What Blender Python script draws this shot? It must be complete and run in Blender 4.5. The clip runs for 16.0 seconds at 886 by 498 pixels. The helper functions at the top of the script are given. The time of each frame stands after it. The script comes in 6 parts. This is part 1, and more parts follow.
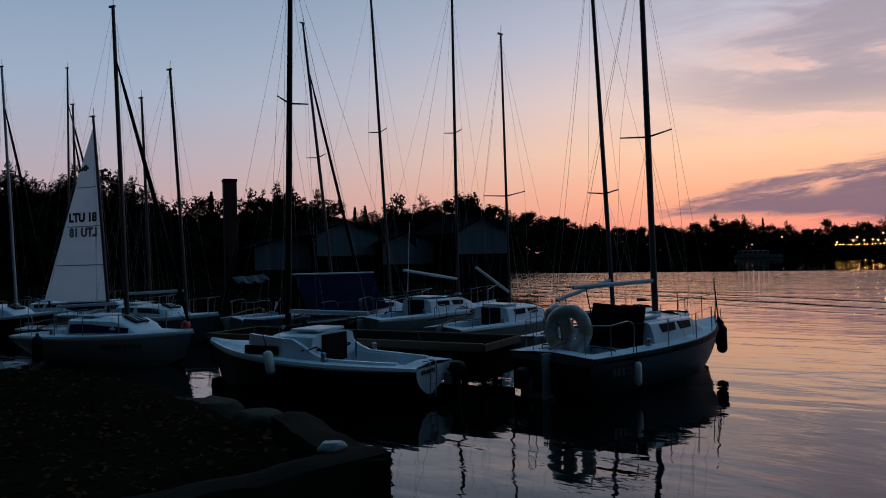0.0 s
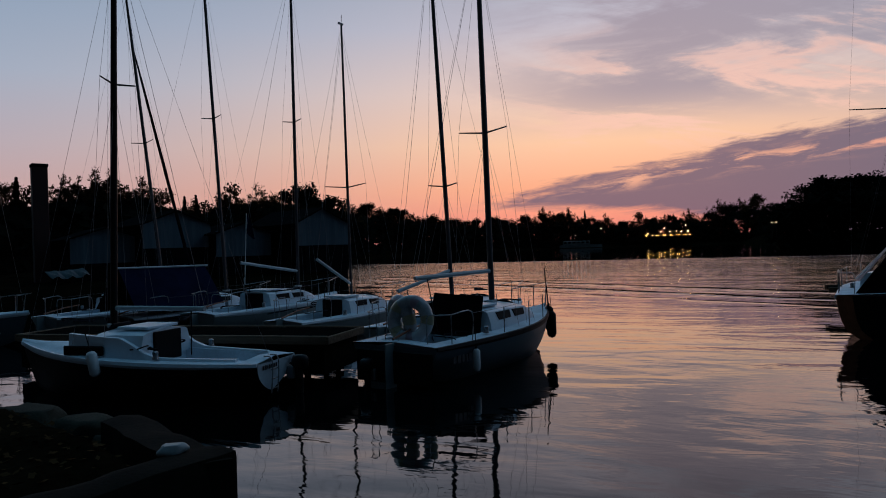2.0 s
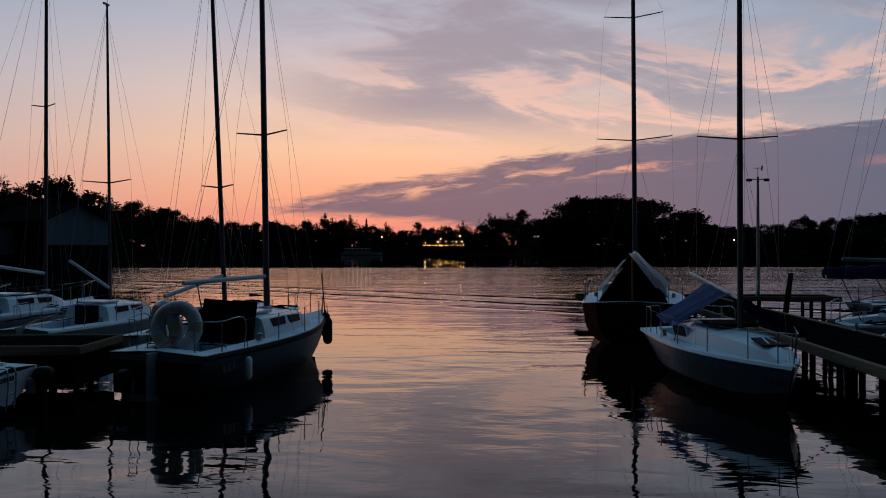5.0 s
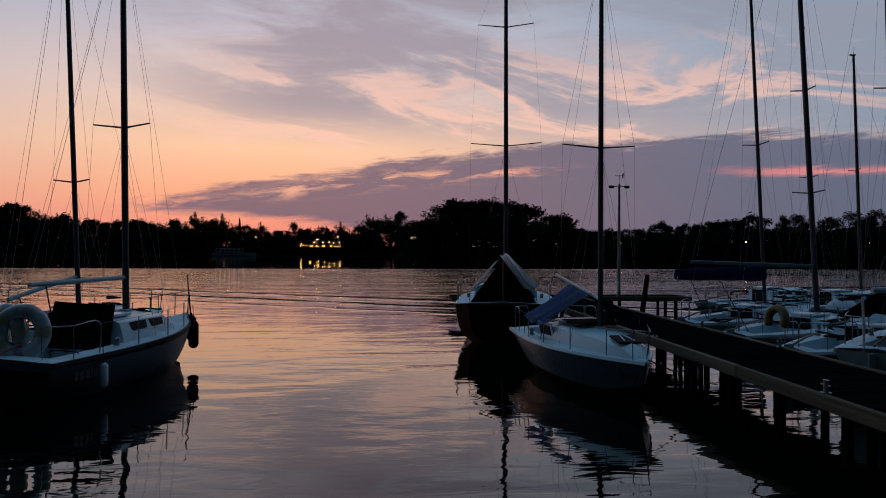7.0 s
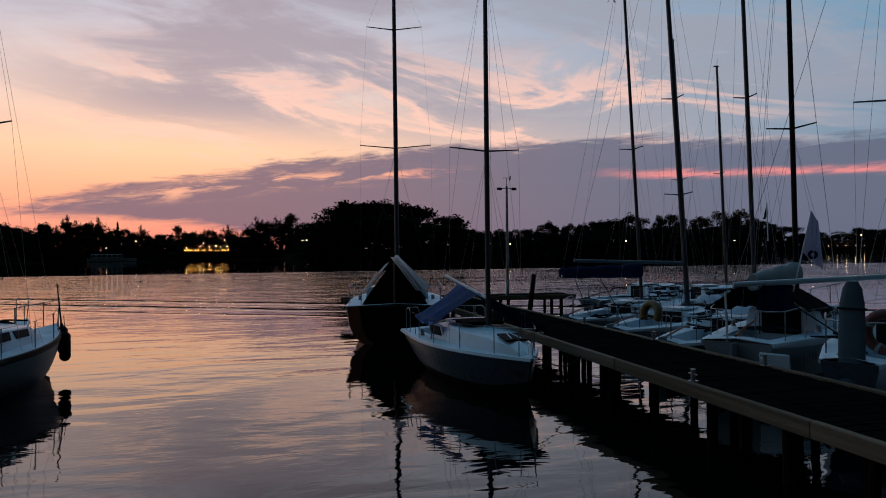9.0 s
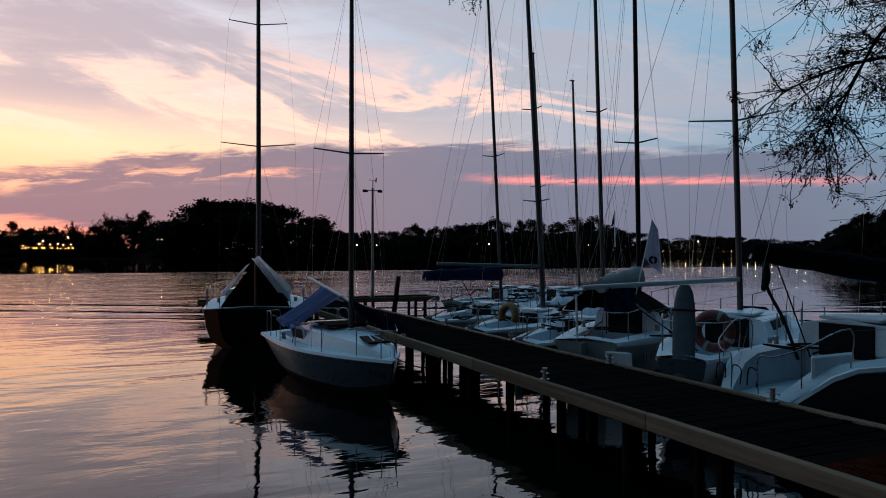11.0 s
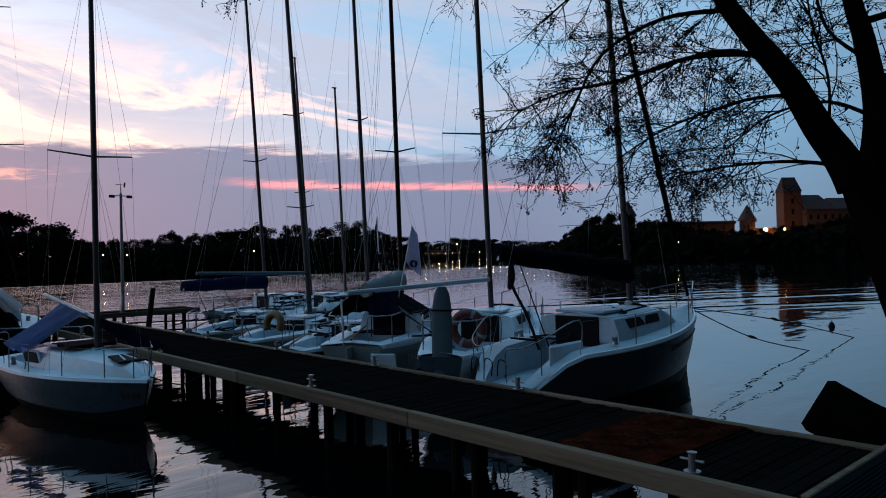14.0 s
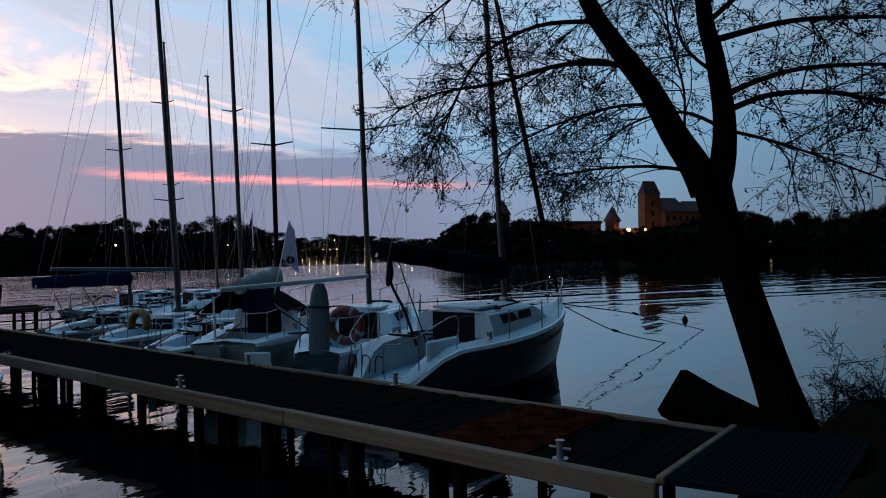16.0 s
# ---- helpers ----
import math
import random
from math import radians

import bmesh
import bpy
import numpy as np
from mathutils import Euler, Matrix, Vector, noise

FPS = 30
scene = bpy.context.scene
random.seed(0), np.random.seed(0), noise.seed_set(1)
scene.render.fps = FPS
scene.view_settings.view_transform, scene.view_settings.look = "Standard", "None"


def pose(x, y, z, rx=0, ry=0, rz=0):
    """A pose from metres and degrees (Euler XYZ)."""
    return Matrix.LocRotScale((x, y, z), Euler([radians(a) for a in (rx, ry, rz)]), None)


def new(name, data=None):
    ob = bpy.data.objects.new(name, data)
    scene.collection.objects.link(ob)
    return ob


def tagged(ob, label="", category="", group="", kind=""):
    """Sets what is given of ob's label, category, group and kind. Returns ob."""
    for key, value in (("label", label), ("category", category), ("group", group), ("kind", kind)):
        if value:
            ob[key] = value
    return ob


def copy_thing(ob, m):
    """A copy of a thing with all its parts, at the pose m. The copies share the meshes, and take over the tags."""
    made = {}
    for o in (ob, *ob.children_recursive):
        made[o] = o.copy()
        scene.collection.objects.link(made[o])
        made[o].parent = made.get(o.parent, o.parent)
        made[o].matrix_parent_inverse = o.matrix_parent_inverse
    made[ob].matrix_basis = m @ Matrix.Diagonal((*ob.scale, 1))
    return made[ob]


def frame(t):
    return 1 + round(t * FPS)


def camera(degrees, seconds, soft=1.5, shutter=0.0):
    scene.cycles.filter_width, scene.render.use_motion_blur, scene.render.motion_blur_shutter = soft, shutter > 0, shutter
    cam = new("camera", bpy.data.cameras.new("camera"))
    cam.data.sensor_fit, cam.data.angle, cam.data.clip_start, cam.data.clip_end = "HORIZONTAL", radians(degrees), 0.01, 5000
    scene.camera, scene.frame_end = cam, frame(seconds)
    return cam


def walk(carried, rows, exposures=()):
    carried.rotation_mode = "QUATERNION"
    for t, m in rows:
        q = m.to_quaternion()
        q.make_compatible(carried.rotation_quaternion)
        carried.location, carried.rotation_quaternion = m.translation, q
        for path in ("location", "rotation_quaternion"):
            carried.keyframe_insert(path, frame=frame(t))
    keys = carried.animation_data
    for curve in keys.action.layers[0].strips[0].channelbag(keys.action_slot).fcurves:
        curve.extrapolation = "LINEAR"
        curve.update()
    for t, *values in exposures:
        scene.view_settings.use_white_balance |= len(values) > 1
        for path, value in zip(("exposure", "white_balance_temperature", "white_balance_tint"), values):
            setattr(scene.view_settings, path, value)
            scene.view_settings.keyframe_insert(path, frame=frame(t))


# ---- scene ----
cam = camera(64.04, 16.0, 1.0)
PATH = [
    (0.0, pose(0.000, 0.000, 2.500, 90.85, 1.44, 0.00)),
    (0.5, pose(-0.040, -0.016, 2.507, 91.00, 1.33, -3.12)),
    (1.0, pose(-0.068, -0.030, 2.512, 90.76, 1.43, -6.03)),
    (1.5, pose(-0.085, -0.044, 2.515, 90.09, 1.39, -9.65)),
    (2.0, pose(-0.093, -0.057, 2.517, 89.77, 1.71, -12.99)),
    (2.5, pose(-0.095, -0.070, 2.517, 89.75, 1.88, -15.77)),
    (3.0, pose(-0.090, -0.083, 2.516, 89.93, 1.69, -18.68)),
    (3.5, pose(-0.081, -0.097, 2.515, 90.01, 1.18, -22.23)),
    (6.0, pose(-0.007, -0.177, 2.510, 89.95, -0.19, -35.37)),
    (6.5, pose(0.007, -0.196, 2.510, 89.96, -0.32, -38.07)),
    (7.0, pose(0.019, -0.216, 2.511, 90.14, -0.23, -40.38)),
    (7.5, pose(0.028, -0.236, 2.512, 90.27, 0.07, -41.89)),
    (8.0, pose(0.035, -0.258, 2.514, 90.31, 0.45, -44.06)),
    (10.5, pose(0.022, -0.371, 2.535, 90.28, -0.01, -57.00)),
    (11.0, pose(0.011, -0.393, 2.541, 90.33, -0.04, -59.76)),
    (11.5, pose(-0.003, -0.414, 2.546, 90.19, 0.16, -62.41)),
    (12.0, pose(-0.019, -0.434, 2.552, 90.19, 0.33, -65.78)),
    (12.5, pose(-0.037, -0.452, 2.558, 90.28, 0.38, -68.73)),
    (13.0, pose(-0.055, -0.468, 2.564, 90.32, 0.93, -71.94)),
    (13.5, pose(-0.073, -0.481, 2.568, 90.41, 1.26, -75.42)),
    (14.0, pose(-0.090, -0.491, 2.572, 90.51, 1.40, -78.42)),
    (14.5, pose(-0.106, -0.497, 2.574, 90.46, 1.42, -80.58)),
    (15.0, pose(-0.118, -0.499, 2.575, 90.34, 1.31, -83.66)),
    (15.5, pose(-0.126, -0.496, 2.574, 90.29, 1.13, -86.03)),
    (16.0, pose(-0.128, -0.487, 2.570, 90.05, 0.96, -88.25)),
]
EXPOSURES = [(0.0, 0.08, 6400, 10), (1.0, 0.08, 6420, 10), (2.5, -0.03, 6550, 10), (7.0, 0.0, 6650, 10), (9.0, 0.2, 6800, 10), (11.0, 0.62, 7050, 10), (12.5, 0.88, 6950, 10), (13.3, 1.0, 6700, 10), (14.25, 0.98, 6550, 10), (15.2, 0.97, 6750, 10), (16.0, 0.96, 6650, 10)]
walk(cam, PATH, EXPOSURES)


# ---------------------------------------------------------------- node helpers
def lin(r, g, b):
    """Linear colour from 0-255 display values."""
    f = lambda c: (c / 255 / 12.92) if c <= 10 else ((c / 255 + 0.055) / 1.055) ** 2.4
    return (f(r), f(g), f(b), 1.0)


class Sock:
    """A node socket with arithmetic."""

    def __init__(self, tree, s):
        self.tree, self.s = tree, s

    def op(self, kind, *others, clamp=False):
        n = self.tree.nodes.new("ShaderNodeMath")
        n.operation, n.use_clamp = kind, clamp
        for k, o in enumerate((self, *others)):
            if isinstance(o, Sock):
                self.tree.links.new(o.s, n.inputs[k])
            else:
                n.inputs[k].default_value = o
        return Sock(self.tree, n.outputs[0])

    def __add__(self, o): return self.op("ADD", o)
    def __sub__(self, o): return self.op("SUBTRACT", o)
    def __mul__(self, o): return self.op("MULTIPLY", o)
    def __truediv__(self, o): return self.op("DIVIDE", o)
    def lo(self, o): return self.op("MINIMUM", o)
    def hi(self, o): return self.op("MAXIMUM", o)

    def smooth(self, a, b, x=0.0, y=1.0):
        n = self.tree.nodes.new("ShaderNodeMapRange")
        n.interpolation_type = "SMOOTHSTEP"
        self.tree.links.new(self.s, n.inputs["Value"])
        for key, val in (("From Min", a), ("From Max", b), ("To Min", x), ("To Max", y)):
            n.inputs[key].default_value = val
        return Sock(self.tree, n.outputs["Result"])

    def line(self, pts):
        """Piecewise smooth curve through (x, y) points."""
        out = None
        for (x0, y0), (x1, y1) in zip(pts, pts[1:]):
            seg = self.tree.nodes.new("ShaderNodeMapRange")
            self.tree.links.new(self.s, seg.inputs["Value"])
            for key, val in (("From Min", x0), ("From Max", x1), ("To Min", 0.0), ("To Max", y1 - y0)):
                seg.inputs[key].default_value = val
            r = Sock(self.tree, seg.outputs["Result"])
            out = r + y0 if out is None else out + r
        return out


def mixed(tree, fac, a, b, mode="MIX"):
    n = tree.nodes.new("ShaderNodeMix")
    n.data_type, n.blend_type = "RGBA", mode
    for key, v in ((0, fac), (6, a), (7, b)):
        if isinstance(v, Sock):
            tree.links.new(v.s, n.inputs[key])
        else:
            n.inputs[key].default_value = v
    return Sock(tree, n.outputs[2])


def ramp(tree, fac, stops):
    n = tree.nodes.new("ShaderNodeValToRGB")
    e = n.color_ramp.elements
    while len(e) < len(stops):
        e.new(0.5)
    for k, (p, c) in enumerate(sorted(stops)):
        e[k].position, e[k].color = p, c
    tree.links.new(fac.s, n.inputs[0])
    return Sock(tree, n.outputs[0])


def vec(tree, x, y, w=0.0):
    n = tree.nodes.new("ShaderNodeCombineXYZ")
    for k, v in enumerate((x, y, w)):
        if isinstance(v, Sock):
            tree.links.new(v.s, n.inputs[k])
        else:
            n.inputs[k].default_value = v
    return Sock(tree, n.outputs[0])


def noise_of(tree, v, scale, detail=4.0, rough=0.55, distort=0.0):
    n = tree.nodes.new("ShaderNodeTexNoise")
    tree.links.new(v.s, n.inputs["Vector"])
    n.inputs["Scale"].default_value, n.inputs["Detail"].default_value = scale, detail
    n.inputs["Roughness"].default_value, n.inputs["Distortion"].default_value = rough, distort
    return Sock(tree, n.outputs["Fac"])


# ---------------------------------------------------------------- sky after sunset
def make_sky():
    w = bpy.data.worlds.new("dusk_sky")
    w.use_nodes = True
    t = w.node_tree
    t.nodes.clear()
    co = t.nodes.new("ShaderNodeTexCoord")
    sep = t.nodes.new("ShaderNodeSeparateXYZ")
    t.links.new(co.outputs["Generated"], sep.inputs[0])
    x, y, zz = (Sock(t, sep.outputs[k]) for k in range(3))
    az = (x * -1.0).op("ARCTAN2", y) * 57.2958          # degrees, left of north
    el = zz.op("ARCSINE") * 57.2958
    e1 = (el / 45.0).hi(0.0).lo(1.0)
    deg = lambda rows: [(e / 45.0, lin(*c)) for e, c in rows]
    glow = ramp(t, e1, deg([(0, (214, 118, 118)), (2, (246, 150, 128)), (4.5, (255, 174, 136)), (8, (255, 202, 164)), (12, (236, 204, 190)),
                            (17, (196, 190, 202)), (25, (140, 156, 176)), (45, (70, 134, 166))]))
    north = ramp(t, e1, deg([(0, (186, 138, 136)), (4, (188, 158, 160)), (8, (172, 164, 178)), (13, (152, 168, 190)), (20, (132, 154, 178)), (45, (70, 134, 166))]))
    south = ramp(t, e1, deg([(0, (100, 120, 142)), (4, (100, 128, 154)), (9, (102, 140, 170)), (17, (110, 148, 178)), (25, (102, 146, 178)), (45, (62, 130, 176))]))
    side = az.smooth(-80.0, -30.0)
    base = mixed(t, side, south, north)
    d = (az + 27.0) / 31.0
    warm = (d * d * -1.0).op("EXPONENT")
    base = mixed(t, warm, base, glow)
    # dry, far-off texture for the cloud edges
    streak = noise_of(t, vec(t, az * 0.055, (el + az * 0.06) * 0.30, 3.1), 1.6, 9.0, 0.66, 0.5)
    fine = noise_of(t, vec(t, az * 0.17, (el + az * 0.08) * 1.05, 7.7), 1.7, 7.0, 0.66, 0.5)
    wisp = noise_of(t, vec(t, az * 0.03 + el * 0.02, (el - az * 0.20) * 0.135, 5.2), 2.0, 10.0, 0.60, 0.7)
    # high grey-mauve veil
    veil = (wisp * 0.66 + streak * 0.20 + fine * 0.14).smooth(0.36, 0.59) * az.smooth(-108.0, -82.0, 0.25, 1.0) * el.smooth(7.5, 12.0) * az.smooth(-10.0, -30.0)
    veil_col = mixed(t, az.smooth(-70.0, -25.0), lin(148, 152, 168), lin(160, 146, 158))
    base = mixed(t, veil * 0.85, base, veil_col)
    pinkish = wisp.smooth(0.36, 0.46) * wisp.smooth(0.54, 0.46) * el.smooth(6.0, 9.0) * el.smooth(18.0, 11.0) * az.smooth(-15.0, -30.0) * az.smooth(-85.0, -60.0)
    base = mixed(t, pinkish * 0.7, base, lin(252, 200, 182))
    # low slate bank that widens towards the south
    top = az.line([(-88.0, 7.6), (-60.0, 8.7), (-50.0, 8.4), (-36.0, 7.2), (-28.0, 5.7), (-19.0, 3.9), (-14.0, 3.0)])
    low = az.line([(-44.0, -3.0), (-38.0, 1.0), (-30.0, 2.3), (-24.0, 2.9), (-14.0, 3.2)])
    edge = (streak - 0.5) * 2.6 + (fine - 0.5) * 2.2
    bank = (top - el + edge).smooth(-0.35, 0.55) * (el - low + (fine - 0.5) * 1.5).smooth(-0.5, 0.4) * az.smooth(-13.0, -19.0) * az.smooth(-104.0, -80.0)
    bank_col = mixed(t, az.smooth(-72.0, -28.0), lin(94, 102, 126), lin(122, 100, 118))
    base = mixed(t, bank * 0.95, base, bank_col)
    # gaps in the bank that the glow still reaches
    gap_at = az.line([(-95.0, 5.0), (-66.0, 5.9), (-48.0, 6.4), (-38.0, 5.9), (-28.0, 4.9), (-20.0, 3.4)])
    wide = az.line([(-95.0, 0.22), (-66.0, 0.34), (-46.0, 0.45), (-36.0, 0.7), (-24.0, 0.5)])
    gap = ((el - gap_at + (streak - 0.5) * 1.6) / wide)
    gap = (gap * gap * -1.0).op("EXPONENT") * (fine * 0.75 + streak * 0.35).smooth(0.50, 0.66) * az.smooth(-20.0, -28.0) * az.smooth(-54.0, -45.0)
    south_streak = (el - gap_at + (fine - 0.5) * 1.1) / 0.24
    south_streak = (south_streak * south_streak * -1.0).op("EXPONENT") * az.smooth(-60.0, -66.0) * az.smooth(-93.0, -84.0) * streak.smooth(0.34, 0.56, 0.25, 1.0)
    gap_col = mixed(t, az.smooth(-60.0, -38.0), lin(236, 140, 140), lin(250, 178, 146))
    base = mixed(t, gap.hi(south_streak) * 0.85, base, gap_col)
    # the sky opposite the afterglow is dim
    dim = az.line([(-180.0, 0.06), (-137.0, 0.09), (-121.0, 0.42), (-113.0, 0.60), (-92.0, 0.92), (-75.0, 0.97), (-60.0, 1.0), (34.0, 1.0), (50.0, 0.6), (72.0, 0.2), (100.0, 0.06), (180.0, 0.06)])
    over = el.smooth(58.0, 84.0)
    dim = dim + (dim * -1.0 + 1.5) * over
    sky = t.nodes.new("ShaderNodeTexSky")
    sky.sky_type, sky.sun_disc = "NISHITA", False
    sky.sun_elevation, sky.sun_rotation = radians(-3.0), radians(28.0)
    sky_add = mixed(t, 1.0, Sock(t, sky.outputs[0]), (0.05, 0.05, 0.05, 1.0), "MULTIPLY")
    col = mixed(t, 1.0, base, vec(t, dim, dim, dim), "MULTIPLY")
    col = mixed(t, 1.0, col, sky_add, "ADD")
    col = mixed(t, el.smooth(-1.2, -0.2), lin(30, 28, 34), col)
    bg, out = t.nodes.new("ShaderNodeBackground"), t.nodes.new("ShaderNodeOutputWorld")
    t.links.new(col.s, bg.inputs[0])
    bg.inputs[1].default_value = 1.0
    t.links.new(bg.outputs[0], out.inputs[0])
    scene.world = w


make_sky()


# ---------------------------------------------------------------- materials
def surface(name, c, rough=0.5, metal=0.0, scale=6.0, vary=0.25, bump=0.1, stretch=(1, 1, 1), tone=None, spec=0.5, depth=0.01):
    """A worn surface: colour varied at two scales, roughness varied, fine relief."""
    m = bpy.data.materials.new(name)
    m.use_nodes = True
    t = m.node_tree
    b = t.nodes["Principled BSDF"]
    co = t.nodes.new("ShaderNodeTexCoord")
    mp = t.nodes.new("ShaderNodeMapping")
    mp.inputs["Scale"].default_value = stretch
    t.links.new(co.outputs["Object"], mp.inputs[0])
    v = Sock(t, mp.outputs[0])
    big, small = noise_of(t, v, scale * 0.25, 3.0), noise_of(t, v, scale * 3.0, 5.0, 0.65)
    c = (*c, 1.0)
    dark = tuple(k * (1 - vary) for k in c[:3]) + (1.0,)
    light = tuple(min(1.0, k * (1 + vary)) for k in (tone or c[:3])) + (1.0,)
    info = t.nodes.new("ShaderNodeObjectInfo")
    f = (big * 0.6 + small * 0.4 + (Sock(t, info.outputs["Random"]) - 0.5) * 0.12).smooth(0.3, 0.7)
    t.links.new(mixed(t, f, dark, light).s, b.inputs["Base Color"])
    t.links.new((small * 0.3 + (rough - 0.15)).hi(0.02).lo(1.0).s, b.inputs["Roughness"])
    b.inputs["Metallic"].default_value = metal
    b.inputs["Specular IOR Level"].default_value = spec
    if bump:
        n = t.nodes.new("ShaderNodeBump")
        n.inputs["Strength"].default_value, n.inputs["Distance"].default_value = bump, depth
        t.links.new((small * 0.7 + big * 0.3).s, n.inputs["Height"])
        t.links.new(n.outputs[0], b.inputs["Normal"])
    return m


def glow_material(name, c, strength):
    m = bpy.data.materials.new(name)
    m.use_nodes = True
    b = m.node_tree.nodes["Principled BSDF"]
    b.inputs["Base Color"].default_value = (*c, 1.0)
    b.inputs["Emission Color"].default_value = (*c, 1.0)
    b.inputs["Emission Strength"].default_value = strength
    return m


def water_material():
    m = bpy.data.materials.new("lake_water")
    m.use_nodes = True
    t = m.node_tree
    b = t.nodes["Principled BSDF"]
    b.inputs["Base Color"].default_value = (0.0012, 0.0018, 0.0022, 1.0)
    b.inputs["Roughness"].default_value = 0.03
    b.inputs["IOR"].default_value = 1.34
    b.inputs["Coat Weight"].default_value, b.inputs["Coat IOR"].default_value, b.inputs["Coat Roughness"].default_value = 0.3, 1.34, 0.02
    geo = t.nodes.new("ShaderNodeNewGeometry")
    sep = t.nodes.new("ShaderNodeSeparateXYZ")
    t.links.new(geo.outputs["Position"], sep.inputs[0])
    x, y = Sock(t, sep.outputs[0]), Sock(t, sep.outputs[1])
    a = x * 0.574 + y * 0.819          # away from the shore
    s = x * 0.819 - y * 0.574          # along it
    swell = noise_of(t, vec(t, s * 0.20, a * 0.52), 1.0, 2.0, 0.5, 0.6)
    chop = noise_of(t, vec(t, s * 0.75, a * 1.9, 4.0), 1.0, 3.0, 0.55, 0.5)
    round_wave = noise_of(t, vec(t, s * 0.9, a * 1.1, 8.0), 1.0, 1.0, 0.4, 0.5)
    tiny = noise_of(t, vec(t, s * 3.0, a * 6.5, 9.0), 1.0, 2.0, 0.5)
    patches = noise_of(t, vec(t, s * 0.030, a * 0.11, 2.0), 1.0, 4.0, 0.55).smooth(0.38, 0.62, 0.12, 1.0)
    # a boat's wake crossed the bay: ripples on the near side of it, calm beyond
    near = a.smooth(106.5, 104.5)
    mid = near * a.smooth(18.0, 40.0)
    close = a.smooth(38.0, 12.0)
    outer = near * a.smooth(26.0, 70.0)
    long_wave = noise_of(t, vec(t, s * 0.035, a * 0.34, 12.0), 1.0, 3.0, 0.55, 0.3)
    h = swell * (near * 0.012 + close * 0.012 + 0.012) + round_wave * close * 0.0075 + chop * (mid * patches * 0.0065 + outer * (patches * 0.6 + 0.4) * 0.058 + close * 0.001 + 0.006) + tiny * (mid * patches * 0.0018 + 0.0005) + long_wave * outer * 0.13
    for at, width, high, tilt in ((105.0, 1.3, 0.17, 0.0), (99.0, 0.9, 0.05, 0.01), (46.0, 0.5, 0.012, -0.60), (40.5, 0.6, 0.06, -0.60), (36.0, 0.42, 0.07, -0.63), (32.6, 0.4, 0.015, -0.60)):
        g = (a - s * tilt - at + (swell - 0.5) * 1.6) / width
        h = h + (g * g * -1.0).op("EXPONENT") * high
    t.links.new((mid * patches * 0.025 + 0.018).s, b.inputs["Roughness"])
    n = t.nodes.new("ShaderNodeBump")
    n.inputs["Strength"].default_value, n.inputs["Distance"].default_value = 1.0, 1.0
    t.links.new(h.s, n.inputs["Height"])
    t.links.new(n.outputs[0], b.inputs["Normal"])
    t.links.new(n.outputs[0], b.inputs["Coat Normal"])
    return m


def thin_cloth(name, c, **more):
    """Cloth that lets part of the light through."""
    m = surface(name, c, **more)
    t = m.node_tree
    b, out = t.nodes["Principled BSDF"], t.nodes["Material Output"]
    tr, mix = t.nodes.new("ShaderNodeBsdfTranslucent"), t.nodes.new("ShaderNodeMixShader")
    tr.inputs[0].default_value = (*c, 1.0)
    mix.inputs[0].default_value = 0.68
    t.links.new(b.outputs[0], mix.inputs[1])
    t.links.new(tr.outputs[0], mix.inputs[2])
    t.links.new(mix.outputs[0], out.inputs[0])
    return m


